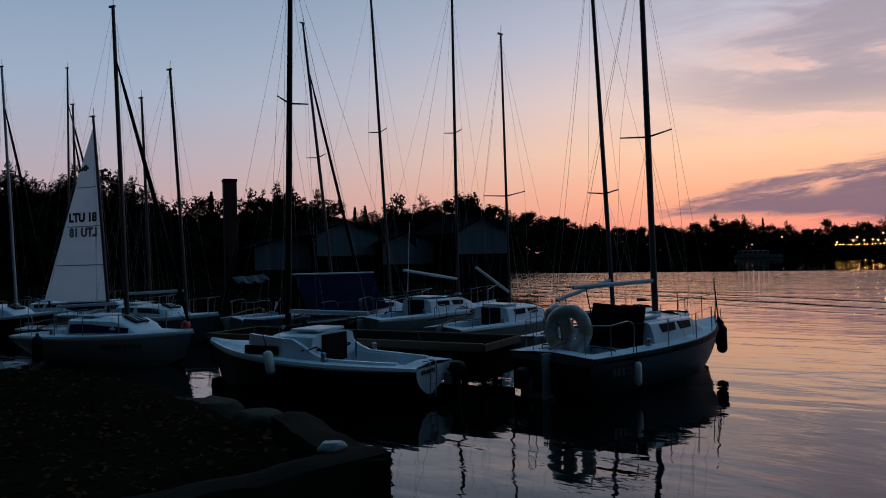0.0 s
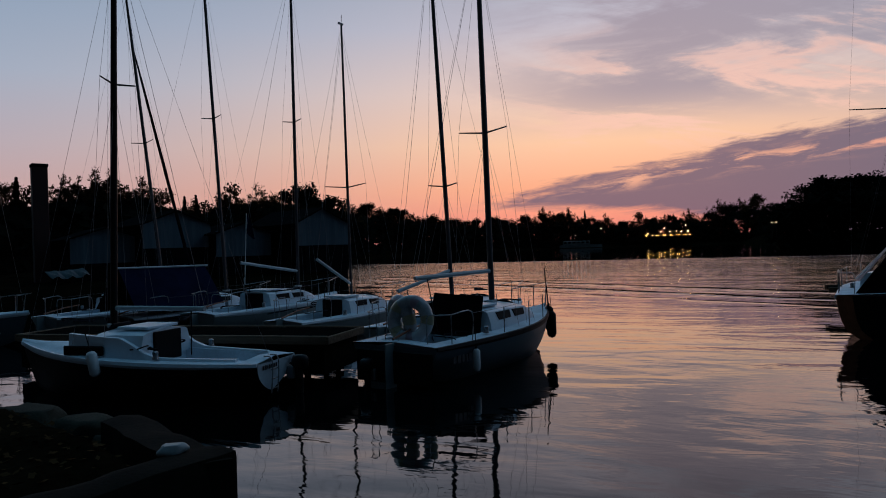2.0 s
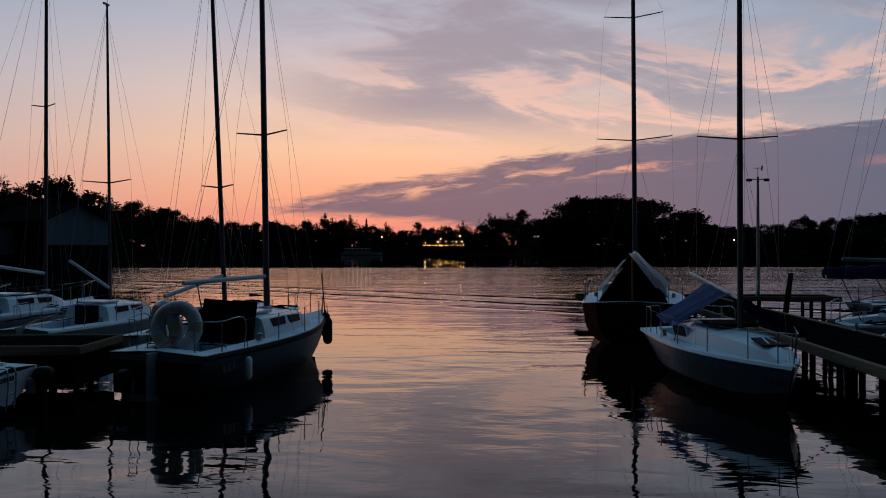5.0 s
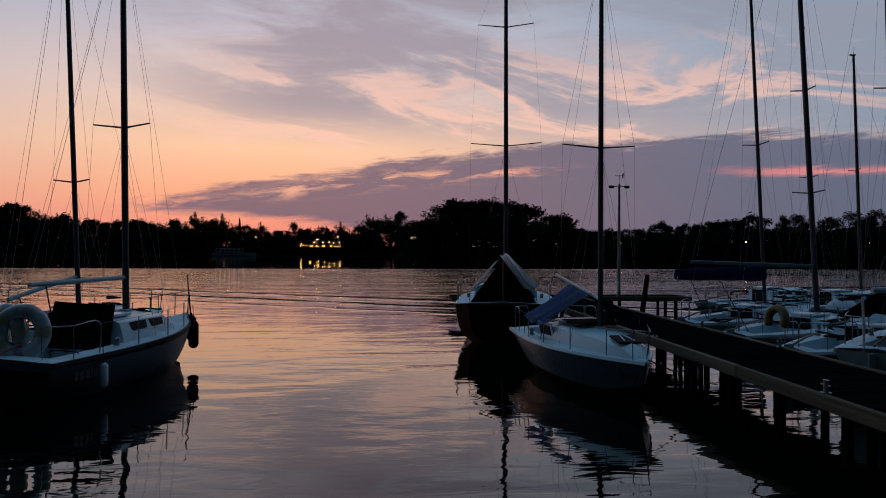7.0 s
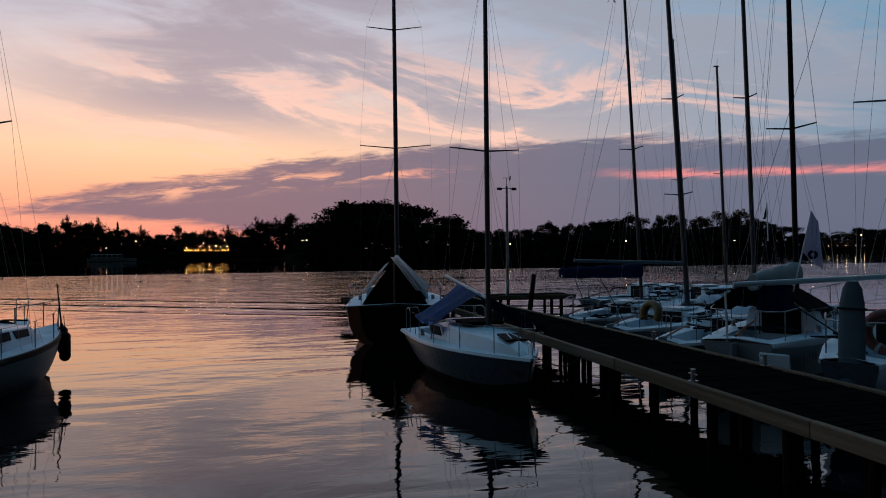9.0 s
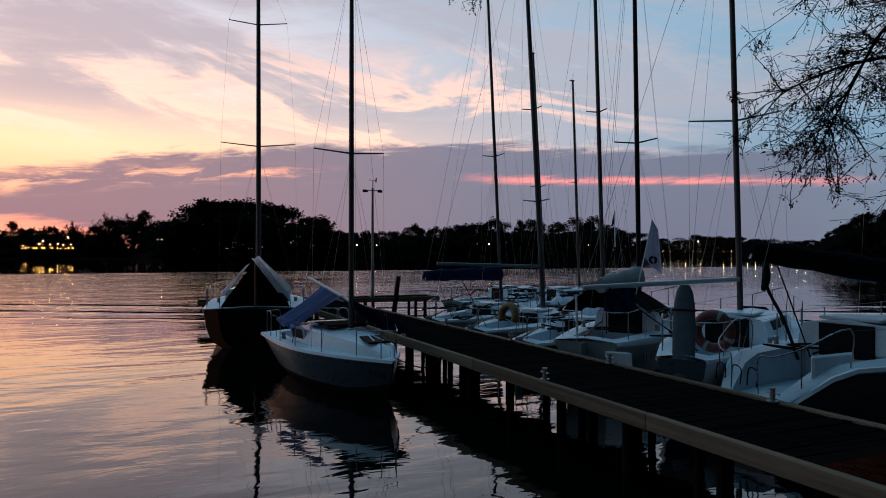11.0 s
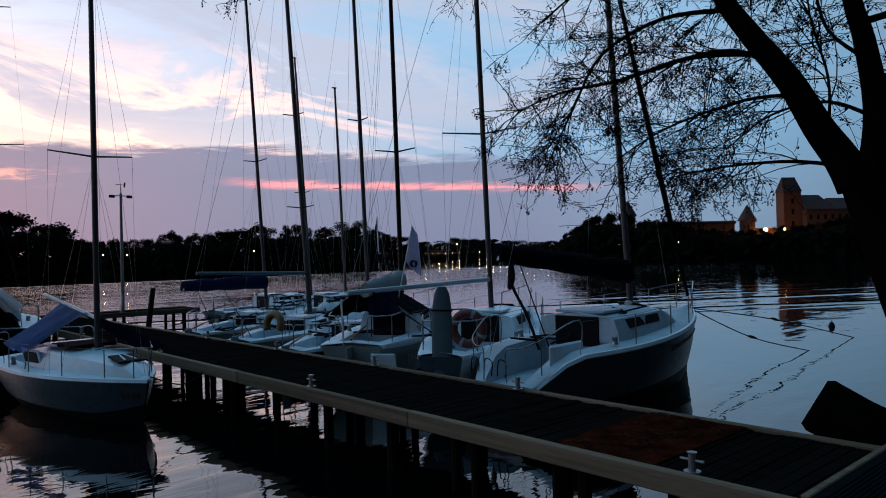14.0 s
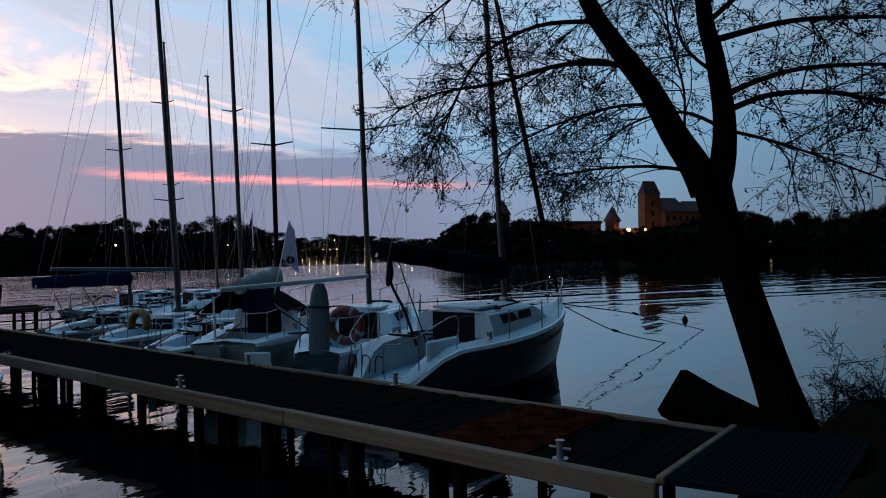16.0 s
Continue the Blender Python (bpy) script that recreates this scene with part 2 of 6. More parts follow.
MAT = dict(
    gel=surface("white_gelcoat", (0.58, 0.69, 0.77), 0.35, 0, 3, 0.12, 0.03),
    # white gelcoat with the shade of upright hull sides in its colour
    gel_dim=surface("dimmed_gelcoat", (0.20, 0.25, 0.26), 0.4, 0, 3, 0.15, 0.03, spec=0.25),
    deck=surface("deck_nonskid", (0.55, 0.66, 0.74), 0.7, 0, 8, 0.18, 0.15),
    pale_grey=surface("pale_grey_deck_paint", (0.36, 0.44, 0.50), 0.6, 0, 5, 0.2, 0.1),
    navy=surface("navy_paint", (0.008, 0.011, 0.022), 0.35, 0, 3, 0.25, 0.03, spec=0.2),
    black=surface("black_paint", (0.006, 0.006, 0.007), 0.5, 0, 5, 0.25, 0.05, spec=0.1),
    # blue-grey, darkened so that hull sides carry their shade in the colour
    teal=surface("blue_grey_dim", (0.07, 0.11, 0.135), 0.4, 0, 3, 0.15, 0.03, spec=0.15),
    # pale hulls and sterns turned from the afterglow, shade put into the colour
    hull_shade=surface("shaded_hull_blue", (0.036, 0.058, 0.078), 0.3, 0, 3, 0.15, 0.03, spec=0.15),
    brown=surface("varnished_hull", (0.26, 0.085, 0.04), 0.3, 0, 4, 0.3, 0.05, (1, 6, 6)),
    glass=surface("dark_window", (0.006, 0.007, 0.009), 0.5, 0, 3, 0.2, 0.0, spec=0.05),
    alu=surface("anodised_mast", (0.05, 0.05, 0.055), 0.5, 0.5, 4, 0.2, 0.02, (1, 1, 0.1)),
    alu_light=surface("bare_aluminium", (0.34, 0.40, 0.43), 0.45, 0.2, 4, 0.2, 0.02),
    steel=surface("stainless_tube", (0.24, 0.26, 0.28), 0.3, 0.8, 6, 0.2, 0.0),
    wire=surface("rigging_wire", (0.16, 0.16, 0.17), 0.5, 0.5, 6, 0.2, 0.0),
    rope=surface("dark_rope", (0.014, 0.014, 0.018), 0.9, 0, 30, 0.4, 0.3, spec=0.05),
    cloth_navy=surface("navy_canvas", (0.009, 0.013, 0.048), 0.85, 0, 8, 0.3, 0.4, depth=0.02, spec=0.05),
    cloth_black=surface("black_canvas", (0.006, 0.006, 0.009), 0.9, 0, 8, 0.3, 0.4, depth=0.02, spec=0.03),
    cloth_white=thin_cloth("pale_tarpaulin", (0.88, 0.85, 0.86), rough=0.75, scale=6, vary=0.12, bump=0.5, depth=0.03),
    cloth_blue=thin_cloth("blue_tarpaulin", (0.22, 0.30, 0.54), rough=0.6, scale=6, vary=0.25, bump=0.5, depth=0.03),
    cloth_grey=surface("grey_sailcloth", (0.22, 0.24, 0.25), 0.8, 0, 8, 0.2, 0.4, depth=0.02),
    sail=thin_cloth("sailcloth", (0.74, 0.82, 0.88), rough=0.7, scale=5, vary=0.08, bump=0.2, depth=0.02),
    fender=surface("fender_vinyl", (0.60, 0.64, 0.66), 0.45, 0, 6, 0.12, 0.0),
    fender_dark=surface("dark_fender", (0.008, 0.008, 0.01), 0.5, 0, 6, 0.2, 0.0, spec=0.1),
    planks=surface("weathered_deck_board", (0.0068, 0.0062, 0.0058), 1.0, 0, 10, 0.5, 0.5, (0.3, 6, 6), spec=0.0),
    beam=surface("weathered_timber_edge", (0.15, 0.108, 0.076), 0.85, 0, 9, 0.4, 0.5, (0.2, 5, 5), spec=0.1),
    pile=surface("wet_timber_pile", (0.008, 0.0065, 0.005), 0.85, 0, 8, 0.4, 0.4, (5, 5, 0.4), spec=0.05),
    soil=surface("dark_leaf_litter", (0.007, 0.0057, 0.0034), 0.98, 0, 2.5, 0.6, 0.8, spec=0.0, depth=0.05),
    stone=surface("lichened_stone", (0.034, 0.036, 0.027), 0.9, 0, 5, 0.45, 0.8, depth=0.03, spec=0.1),
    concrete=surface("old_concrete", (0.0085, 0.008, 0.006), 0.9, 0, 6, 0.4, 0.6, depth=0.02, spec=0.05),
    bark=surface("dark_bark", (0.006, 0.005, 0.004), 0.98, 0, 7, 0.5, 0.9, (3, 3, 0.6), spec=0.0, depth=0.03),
    leaf=surface("autumn_leaves", (0.024, 0.017, 0.009), 0.9, 0, 2, 0.5, 0.0, tone=(0.045, 0.026, 0.012), spec=0.0),
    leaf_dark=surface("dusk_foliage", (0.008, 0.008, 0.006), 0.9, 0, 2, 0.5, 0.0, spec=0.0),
    brick=surface("castle_brick", (0.12, 0.046, 0.028), 0.9, 0, 0.6, 0.3, 0.3),
    roof=surface("clay_roof_tiles", (0.05, 0.018, 0.016), 0.85, 0, 0.8, 0.3, 0.3),
    boathouse=surface("blue_grey_cladding", (0.09, 0.13, 0.16), 0.9, 0, 2, 0.25, 0.2, (6, 6, 0.3)),
    dark_wall=surface("dark_boarding", (0.009, 0.009, 0.01), 0.95, 0, 2, 0.3, 0.3, (6, 6, 0.3), spec=0.0),
    white=surface("white_plastic", (0.70, 0.71, 0.70), 0.5, 0, 5, 0.1, 0.0),
    red=surface("red_lifebuoy", (0.10, 0.016, 0.011), 0.6, 0, 5, 0.25, 0.1),
    red_buoy=surface("red_vinyl", (0.42, 0.035, 0.03), 0.5, 0, 5, 0.15, 0.0),
    yellow=surface("yellow_lifebuoy", (0.14, 0.085, 0.022), 0.6, 0, 5, 0.25, 0.1),
    galv=surface("galvanised_steel", (0.22, 0.23, 0.24), 0.45, 0.6, 5, 0.2, 0.0),
    rug=surface("worn_red_carpet", (0.03, 0.005, 0.004), 0.95, 0, 14, 0.6, 0.5, tone=(0.06, 0.016, 0.009), spec=0.0),
    rug_print=surface("faded_rug_print", (0.045, 0.018, 0.012), 0.95, 0, 14, 0.5, 0.0, spec=0.0),
    ramp_board=surface("grey_grip_board", (0.006, 0.009, 0.0105), 1.0, 0, 12, 0.3, 0.4, (1, 10, 1), spec=0.0),
    clear=surface("milky_clear_vinyl", (0.31, 0.33, 0.35), 0.15, 0, 2.5, 0.35, 0.0),
    patch_yellow=surface("yellow_print", (0.27, 0.25, 0.16), 0.3, 0, 4, 0.2, 0.0),
    patch_pink=surface("pink_print", (0.27, 0.19, 0.23), 0.3, 0, 4, 0.2, 0.0),
    ink=surface("dark_lettering", (0.02, 0.02, 0.025), 0.6, 0, 8, 0.1, 0.0),
    flag=surface("pale_flag_cloth", (0.46, 0.48, 0.60), 0.8, 0, 6, 0.15, 0.1),
    outboard=surface("outboard_cowling", (0.008, 0.009, 0.011), 0.45, 0, 5, 0.2, 0.0, spec=0.2),
    lamp=glow_material("lamp_glow", (1.0, 0.44, 0.09), 20.0),
    lamp_white=glow_material("cool_lamp_glow", (1.0, 0.66, 0.30), 11.0),
    water=water_material(),
)


# ---------------------------------------------------------------- mesh helpers
def place(name, bm, material, parent=None, label=""):
    me = bpy.data.meshes.new(name)
    bm.normal_update()
    bm.to_mesh(me)
    bm.free()
    me.materials.append(MAT[material])
    ob = new(name, me)
    if parent is not None:
        ob.parent = parent
    if label:
        ob["label"] = label
    return ob


def part(name, bm, material, parent, label=""):
    return place(name, bm, material, parent, label)


def smooth(ob, angle=40):
    me = ob.data
    me.polygons.foreach_set("use_smooth", [True] * len(me.polygons))
    me.set_sharp_from_angle(angle=radians(angle))
    return ob


def box(bm, c, size, m=None, bevel=0.0):
    q = bmesh.ops.create_cube(bm, size=1.0, matrix=(m or Matrix()) @ Matrix.Translation(c) @ Matrix.Diagonal((*size, 1)))
    if bevel:
        edges = {e for v in q["verts"] for e in v.link_edges}
        bmesh.ops.bevel(bm, geom=list(edges), offset=bevel, segments=1, affect="EDGES")
    return bm


def tube(bm, pts, r, sides=6, cap=True):
    """A round bar along pts; r is one radius or one per point."""
    pts = [Vector(p) for p in pts]
    rs = [r] * len(pts) if isinstance(r, (int, float)) else r
    rings = []
    side = None
    for k, p in enumerate(pts):
        d = (pts[min(k + 1, len(pts) - 1)] - pts[max(k - 1, 0)]).normalized()
        if side is None:
            side = d.orthogonal().normalized()
        side = (side - d * side.dot(d)).normalized()
        up = d.cross(side)
        rings.append([bm.verts.new(p + (side * math.cos(a) + up * math.sin(a)) * rs[k])
                      for a in (2 * math.pi * j / sides for j in range(sides))])
    for a, b in zip(rings, rings[1:]):
        for j in range(sides):
            bm.faces.new((a[j], a[(j + 1) % sides], b[(j + 1) % sides], b[j]))
    if cap:
        bm.faces.new(rings[0][::-1])
        bm.faces.new(rings[-1])
    return bm


def loft(bm, rows, close=False, cap=False):
    """Skin over rows of points; close joins each row into a ring."""
    vs = [[bm.verts.new(p) for p in row] for row in rows]
    n = len(vs[0])
    for a, b in zip(vs, vs[1:]):
        for j in range(n if close else n - 1):
            k = (j + 1) % n
            quad = [a[j], a[k], b[k], b[j]]
            if len({tuple(round(c, 5) for c in v.co) for v in quad}) >= 3:
                bm.faces.new(quad)
    if cap:
        for row in (vs[0][::-1], vs[-1]):
            bm.faces.new(row)
    return vs


def curve_pts(pts, n=8):
    """Points of a smooth curve through pts."""
    pts = [Vector(p) for p in pts]
    q = [pts[0], *pts, pts[-1]]
    out = []
    for k in range(1, len(q) - 2):
        p0, p1, p2, p3 = q[k - 1:k + 3]
        for j in range(n):
            u = j / n
            out.append(0.5 * (2 * p1 + (p2 - p0) * u + (2 * p0 - 5 * p1 + 4 * p2 - p3) * u * u + (3 * p1 - p0 - 3 * p2 + p3) * u ** 3))
    return out + [pts[-1]]


def thing(name, label, category, m=None, group="", kind=""):
    ob = new(name)
    ob.matrix_basis = m or Matrix()
    return tagged(ob, label, category, group, kind)


# ---------------------------------------------------------------- ground, lake
LEVEL = -0.23        # the lake lies lower than the foot of the bank
SHORE = [(180, 300), (75, 40), (32, 72), (15, 86), (0, 96), (-6, 165), (-12, 300), (-20, 348), (-37.4, 340), (-38.2, 152), (-51.8, 150), (-52.6, 205),
         (-58, 166), (-72.6, 166), (-73.4, 640), (-87.3, 640), (-88, 158), (-98, 152), (-107, 166), (-114, 262), (-121, 240), (-140, 90), (-180, 300)]
LAND = [(-30, 26), (-12, 14.4), (-8.3, 13.1), (-6.1, 12.6), (-4.4, 11.3), (-3.1, 10.0), (-2.2, 8.9), (-1.5, 7.9), (-0.95, 7.0), (-0.6, 6.2), (-1.3, 5.55), (-1.9, 5.0), (-1.0, 3.4), (0.8, 2.4), (2.4, 1.2),
        (4.6, -1.6), (6.3, -3.4), (7.6, -3.6), (8.6, -4.4), (9.4, -6.5), (11.5, -12), (20, -30), (30, -90), (-90, -90), (-90, 26)]


def shore_at(az):
    for (a0, d0), (a1, d1) in zip(SHORE, SHORE[1:]):
        if a1 <= az <= a0:
            u = (a0 - az) / (a0 - a1)
            d = d0 + (d1 - d0) * u
            return d * 1.09 if d < 250 else d
    return 300.0


def land_depth(x, y):
    """How far inside the near bank a place lies, in metres; negative over the water."""
    best, inside = 1e9, False
    for (x0, y0), (x1, y1) in zip(LAND, LAND[1:] + LAND[:1]):
        dx, dy = x1 - x0, y1 - y0
        u = max(0.0, min(1.0, ((x - x0) * dx + (y - y0) * dy) / (dx * dx + dy * dy)))
        best = min(best, math.hypot(x - x0 - u * dx, y - y0 - u * dy))
        if (y0 > y) != (y1 > y) and x < dx * (y - y0) / dy + x0:
            inside = not inside
    return best if inside else -best


def ground_height(x, y):
    r, az = math.hypot(x, y), math.degrees(math.atan2(-x, y))
    d = land_depth(x, y) if r < 130 else -50.0
    near = max(-1.6, min(0.82, 0.02 + d * 1.05)) if d > -3 else -1.6
    far = max(-1.6, min(2.5 + 0.004 * r, (r - shore_at(az)) * 0.16 + LEVEL))
    z = max(near, far)
    if z > -0.3:
        z += 0.06 * noise.noise((x * 0.9, y * 0.9, 0.3)) + 0.03 * noise.noise((x * 3.1, y * 3.1, 2.0))
    return z


def build_ground():
    bm = bmesh.new()
    radii = [0.01] + [0.35 * k for k in range(1, 50)]
    while radii[-1] < 3500:
        radii.append(radii[-1] * 1.09)
    n = 220
    rows = []
    for r in radii:
        rows.append([(r * math.cos(2 * math.pi * k / n), r * math.sin(2 * math.pi * k / n)) for k in range(n)])
    loft(bm, [[(x, y, ground_height(x, y)) for x, y in row] for row in rows], close=True)
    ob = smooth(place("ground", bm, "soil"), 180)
    tagged(ob, "dark bank of soil and fallen leaves sloping into the lake", "ground", kind="structure")
    bm = bmesh.new()
    loft(bm, [[(r * math.cos(2 * math.pi * k / 96), r * math.sin(2 * math.pi * k / 96), LEVEL) for k in range(96)] for r in (0.5, 20, 100, 400, 1500, 3400)], close=True)
    tagged(place("water", bm, "water"), "calm lake water reflecting a pink dusk sky", "water", kind="structure")


build_ground()

# ---------------------------------------------------------------- jetties
U, V = Vector((0.593, 0.805, 0)), Vector((0.805, -0.593, 0))       # along and across the long jetty


def cleat(m, parent):
    bm = tube(bmesh.new(), [(0, 0, 0), (0, 0, 0.012), (0, 0, 0.013), (0, 0, 0.16), (0, 0, 0.175)], [0.075, 0.075, 0.034, 0.034, 0.045], 12)
    tube(bm, [(-0.11, 0, 0.105), (0.11, 0, 0.105)], 0.012, 6)
    c = place("mooring_post", bm, "galv", parent, "galvanised mooring post with a cross pin")
    c.matrix_basis = m
    return c


def jetty(name, origin, u, length, width, top, label, pile_step, beam_h=0.2):
    """origin: the right-hand corner of the shore end; local x runs along it, y to its left."""
    j = thing(name, label, "jetty", pose(*origin[:2], 0, 0, 0, math.degrees(math.atan2(u.y, u.x))))
    for y in (0.05, width - 0.05):
        runs = max(1, round(length / 4.4))
        for k in range(runs):
            w = 0.004 * math.sin(k * 2.7 + y)
            part("edge_beam", box(bmesh.new(), (length * (k + 0.5) / runs, y + w, top + 0.03 - beam_h / 2 + w), (length / runs - 0.006, 0.1, beam_h), bevel=0.014), "beam", j, "pale weathered edge timber")
    for y in (0.5, width - 0.5):
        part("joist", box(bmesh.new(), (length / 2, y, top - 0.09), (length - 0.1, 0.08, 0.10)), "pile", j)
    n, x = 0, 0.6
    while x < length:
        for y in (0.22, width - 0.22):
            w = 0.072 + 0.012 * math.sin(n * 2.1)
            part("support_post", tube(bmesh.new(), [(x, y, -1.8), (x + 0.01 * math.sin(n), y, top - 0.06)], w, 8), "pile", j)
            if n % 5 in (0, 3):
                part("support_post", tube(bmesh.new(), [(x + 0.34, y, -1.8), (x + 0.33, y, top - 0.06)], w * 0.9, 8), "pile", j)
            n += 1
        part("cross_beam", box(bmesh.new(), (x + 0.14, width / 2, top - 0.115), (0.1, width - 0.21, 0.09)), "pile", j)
        x += pile_step
    return j


def plank_deck(j, length, width, top, pitch, limit=300):
    """Cross boards with open joints; each is a part that shares one of four meshes."""
    kinds = []
    rnd = random.Random(5)
    for k in range(4):
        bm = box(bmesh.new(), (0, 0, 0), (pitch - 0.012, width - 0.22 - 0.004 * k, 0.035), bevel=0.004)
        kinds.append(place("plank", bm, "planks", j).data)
    first = [o for o in j.children if o.name.startswith("plank")]
    n = int(length / pitch)
    for k in range(min(n, limit)):
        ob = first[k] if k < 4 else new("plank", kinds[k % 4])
        ob.parent = j
        ob.matrix_basis = pose(pitch * (k + 0.5), width / 2, top - 0.0175 + rnd.uniform(-0.004, 0.004), rnd.uniform(-0.4, 0.4), rnd.uniform(-0.5, 0.5), rnd.uniform(-0.15, 0.15))


dock = jetty("jetty", U * 1.75 + V * 7.85, U, 28.0, 2.1, 0.62, "long dark plank jetty on timber piles with pale edge beams", 1.55)
U2 = Vector((-0.871, 0.491, 0))
dock_2 = jetty("jetty", Vector((1.9, 18.2, 0)), U2, 9.0, 2.1, 0.5, "short dark timber jetty with a pale plank end", 2.2)
# turned round: its near side is the left edge
dock_2.matrix_basis = pose(0.87, 16.35, 0, 0, 0, math.degrees(math.atan2(U2.y, U2.x))) @ pose(0, -2.1, 0)
for k in range(4):
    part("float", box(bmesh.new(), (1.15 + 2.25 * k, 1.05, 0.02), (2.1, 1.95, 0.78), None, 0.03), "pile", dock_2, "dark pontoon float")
head = jetty("jetty", U * 30.0 + V * 12.5, -V, 10.0, 1.6, 0.62, "dark cross head at the outer end of the jetty", 2.4)
for x, y in ((0.95, 1.95), (7.1, 1.98), (13.3, 1.97), (19.0, 1.97), (4.6, 0.13), (8.0, 0.13), (11.5, 0.13), (15.0, 0.13)):
    cleat(pose(x, y, 0.645), dock)


# ---------------------------------------------------------------- sailing boats
def half_beam(s, beam, stern):
    """Half width at the sheer, s from 0 at the stern to 1 at the bow."""
    if s < 0.42:
        u = s / 0.42
        return beam / 2 * (stern + (1 - stern) * math.sin(u * math.pi / 2))
    u = (s - 0.42) / 0.58
    return beam / 2 * max(0.0, 1 - u ** 2.05)


def sheer(s, low, high):
    return low + (high - low) * (0.25 * s + 0.75 * s * s)


def sailboat(stern, bow, label, beam=2.1, low=0.62, high=0.9, tail=0.7, hull="gel_dim", topside="gel", cabin=(0.36, 0.74, 0.42), cabin_mat="gel", stripe=None,
             mast=(3.2, 8.5, 0.0, 0.0), spreaders=((4.8, 0.6),), boom=None, boom_mat="alu_light", cover=None, pulpit=True, pushpit=True, lines=True, windows=2,
             rails="steel", furl=False, rudder=True, mast_r=0.055, stays=True, mast_mat="alu", band=None, tiller=True, shroud_w=0.85, open_stern=False, transom=None, boxy=False, draft=0.28, band_h=0.7):
    """A small cruising yacht afloat. mast: metres from the stern, height of the top, lean forward and to port at the top.
    boom: (height at the mast, length aft, rise at the end, swing to port)."""
    stern, bow = Vector((*stern, 0)), Vector((*bow, 0))
    ax = bow - stern
    L = ax.length
    root = thing("sailboat", label, "sailboat", pose(stern.x, stern.y, 0, 0, 0, math.degrees(math.atan2(ax.y, ax.x))), "boats moored in the marina")
    N = 18

    def edge(s):
        z = sheer(s, low, high)
        return z + (low - 0.42 - z) * max(0.0, 1 - s / 0.15) ** 1.1 if open_stern else z

    # hull: sections from the sheer to the keel line
    rows, under = [], []
    for k in range(N + 1):
        s = k / N
        b, zs = half_beam(s, beam, tail), edge(s)
        b = max(b, 0.015)
        keel = -draft + (0.45 * max(0, s - 0.8) / 0.2) ** 1.4 * 1.1 + (0.0 if boxy else draft + 0.14) * (max(0.0, 0.2 - s) / 0.2) ** 1.4
        rake = -0.32 * max(0.0, s - 0.75) / 0.25
        back = (0.35 if open_stern else 0.12) * max(0.0, 1 - s / 0.12)
        row = []
        for q in (0.0, 0.12, 0.3, 0.5, 0.68, 0.84, 0.95, 1.0):
            y = b * (1 - q ** (6.0 if boxy else 2.1)) ** 0.75 * (1 - 0.14 * q)
            zz = zs + (keel - zs) * q
            row.append((s * L + rake * q - back * (1 - q) * (-1 if open_stern else 1), y, zz))
        rows.append(row + [(p[0], -p[1], p[2]) for p in row[-2::-1]])
    bm = bmesh.new()
    cut = 4 if draft > 0.5 else 6
    vs = loft(bm, [r[:cut] for r in rows])
    ws = loft(bm, [r[-cut:] for r in rows])
    bm.faces.new([*vs[0], *ws[0]][::-1])
    # hull sides take their shade as a darker colour; decks keep bright gelcoat
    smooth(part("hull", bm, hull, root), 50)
    # black lower hull: antifouling paint, and the shade near the water painted in
    bm = bmesh.new()
    vs = loft(bm, [r[cut - 1:len(r) - cut + 1] for r in rows])
    bm.faces.new(vs[0][::-1])
    smooth(part("bottom_paint", bm, "black", root, "dark antifouling and painted-in shade low on the hull"), 50)
    if transom:
        bm = bmesh.new()
        loft(bm, [[(x + dx, y * 0.86 - 0.17 if boxy else y * 0.985, z) for x, y, z in rows[0]] for dx in (-0.012, -0.004)], close=True, cap=True)
        part("transom", bm, transom, root, "stern board in its own colour")
    # topside band that carries the sheer, in its own colour
    bm = bmesh.new()
    out = []
    for sgn in (1, -1):
        ring = []
        for k in range(N + 1):
            (x0, y0, z0), (x1, y1, z1) = rows[k][0], rows[k][1]
            sy = sgn * 1.0
            ring.append([(x0, sy * (y0 + 0.012), z0 + 0.02), (x0, sy * (y0 + 0.028), z0 - 0.035), (x0 + (x1 - x0) * band_h, sy * (y0 + (y1 - y0) * band_h + 0.012), z0 + (z1 - z0) * band_h), (x0, sy * (y0 - 0.05), z0 + 0.02)])
        loft(bm, ring, close=True, cap=True)
    smooth(part("gunwale", bm, band or topside, root), 50)
    # deck with a sunk cockpit
    c0, c1 = 0.05, cabin[0]
    bm = bmesh.new()
    rows = []
    st = sorted({k / N for k in range(N + 1)} | {c0, c0 + 0.002, c1 - 0.002, c1})
    for s in st:
        b, zs = max(half_beam(s, beam, tail) - 0.01, 0.01), edge(s)
        inner = b * 0.62
        sunk = c0 + 0.001 < s < c1 - 0.001 or (open_stern and s < c1 - 0.001)
        x = s * L + (0.3 * max(0.0, 1 - s / 0.12) if open_stern else -0.1 * max(0.0, 1 - s / 0.12))
        well = low - 0.44 - zs if open_stern else -0.36
        row = []
        for f, dz in ((1.0, 0.0), (0.97, 0.02), (0.62, 0.035), (0.60, well if sunk else 0.04), (0.0, well if sunk else 0.07)):
            row.append((x, b * f, zs + dz))
        rows.append(row + [(p[0], -p[1], p[2]) for p in row[-2::-1]])
    loft(bm, rows)
    smooth(part("deck", bm, "deck" if topside.startswith("gel") else topside, root), 35)
    # coachroof
    s0, s1, hh = cabin
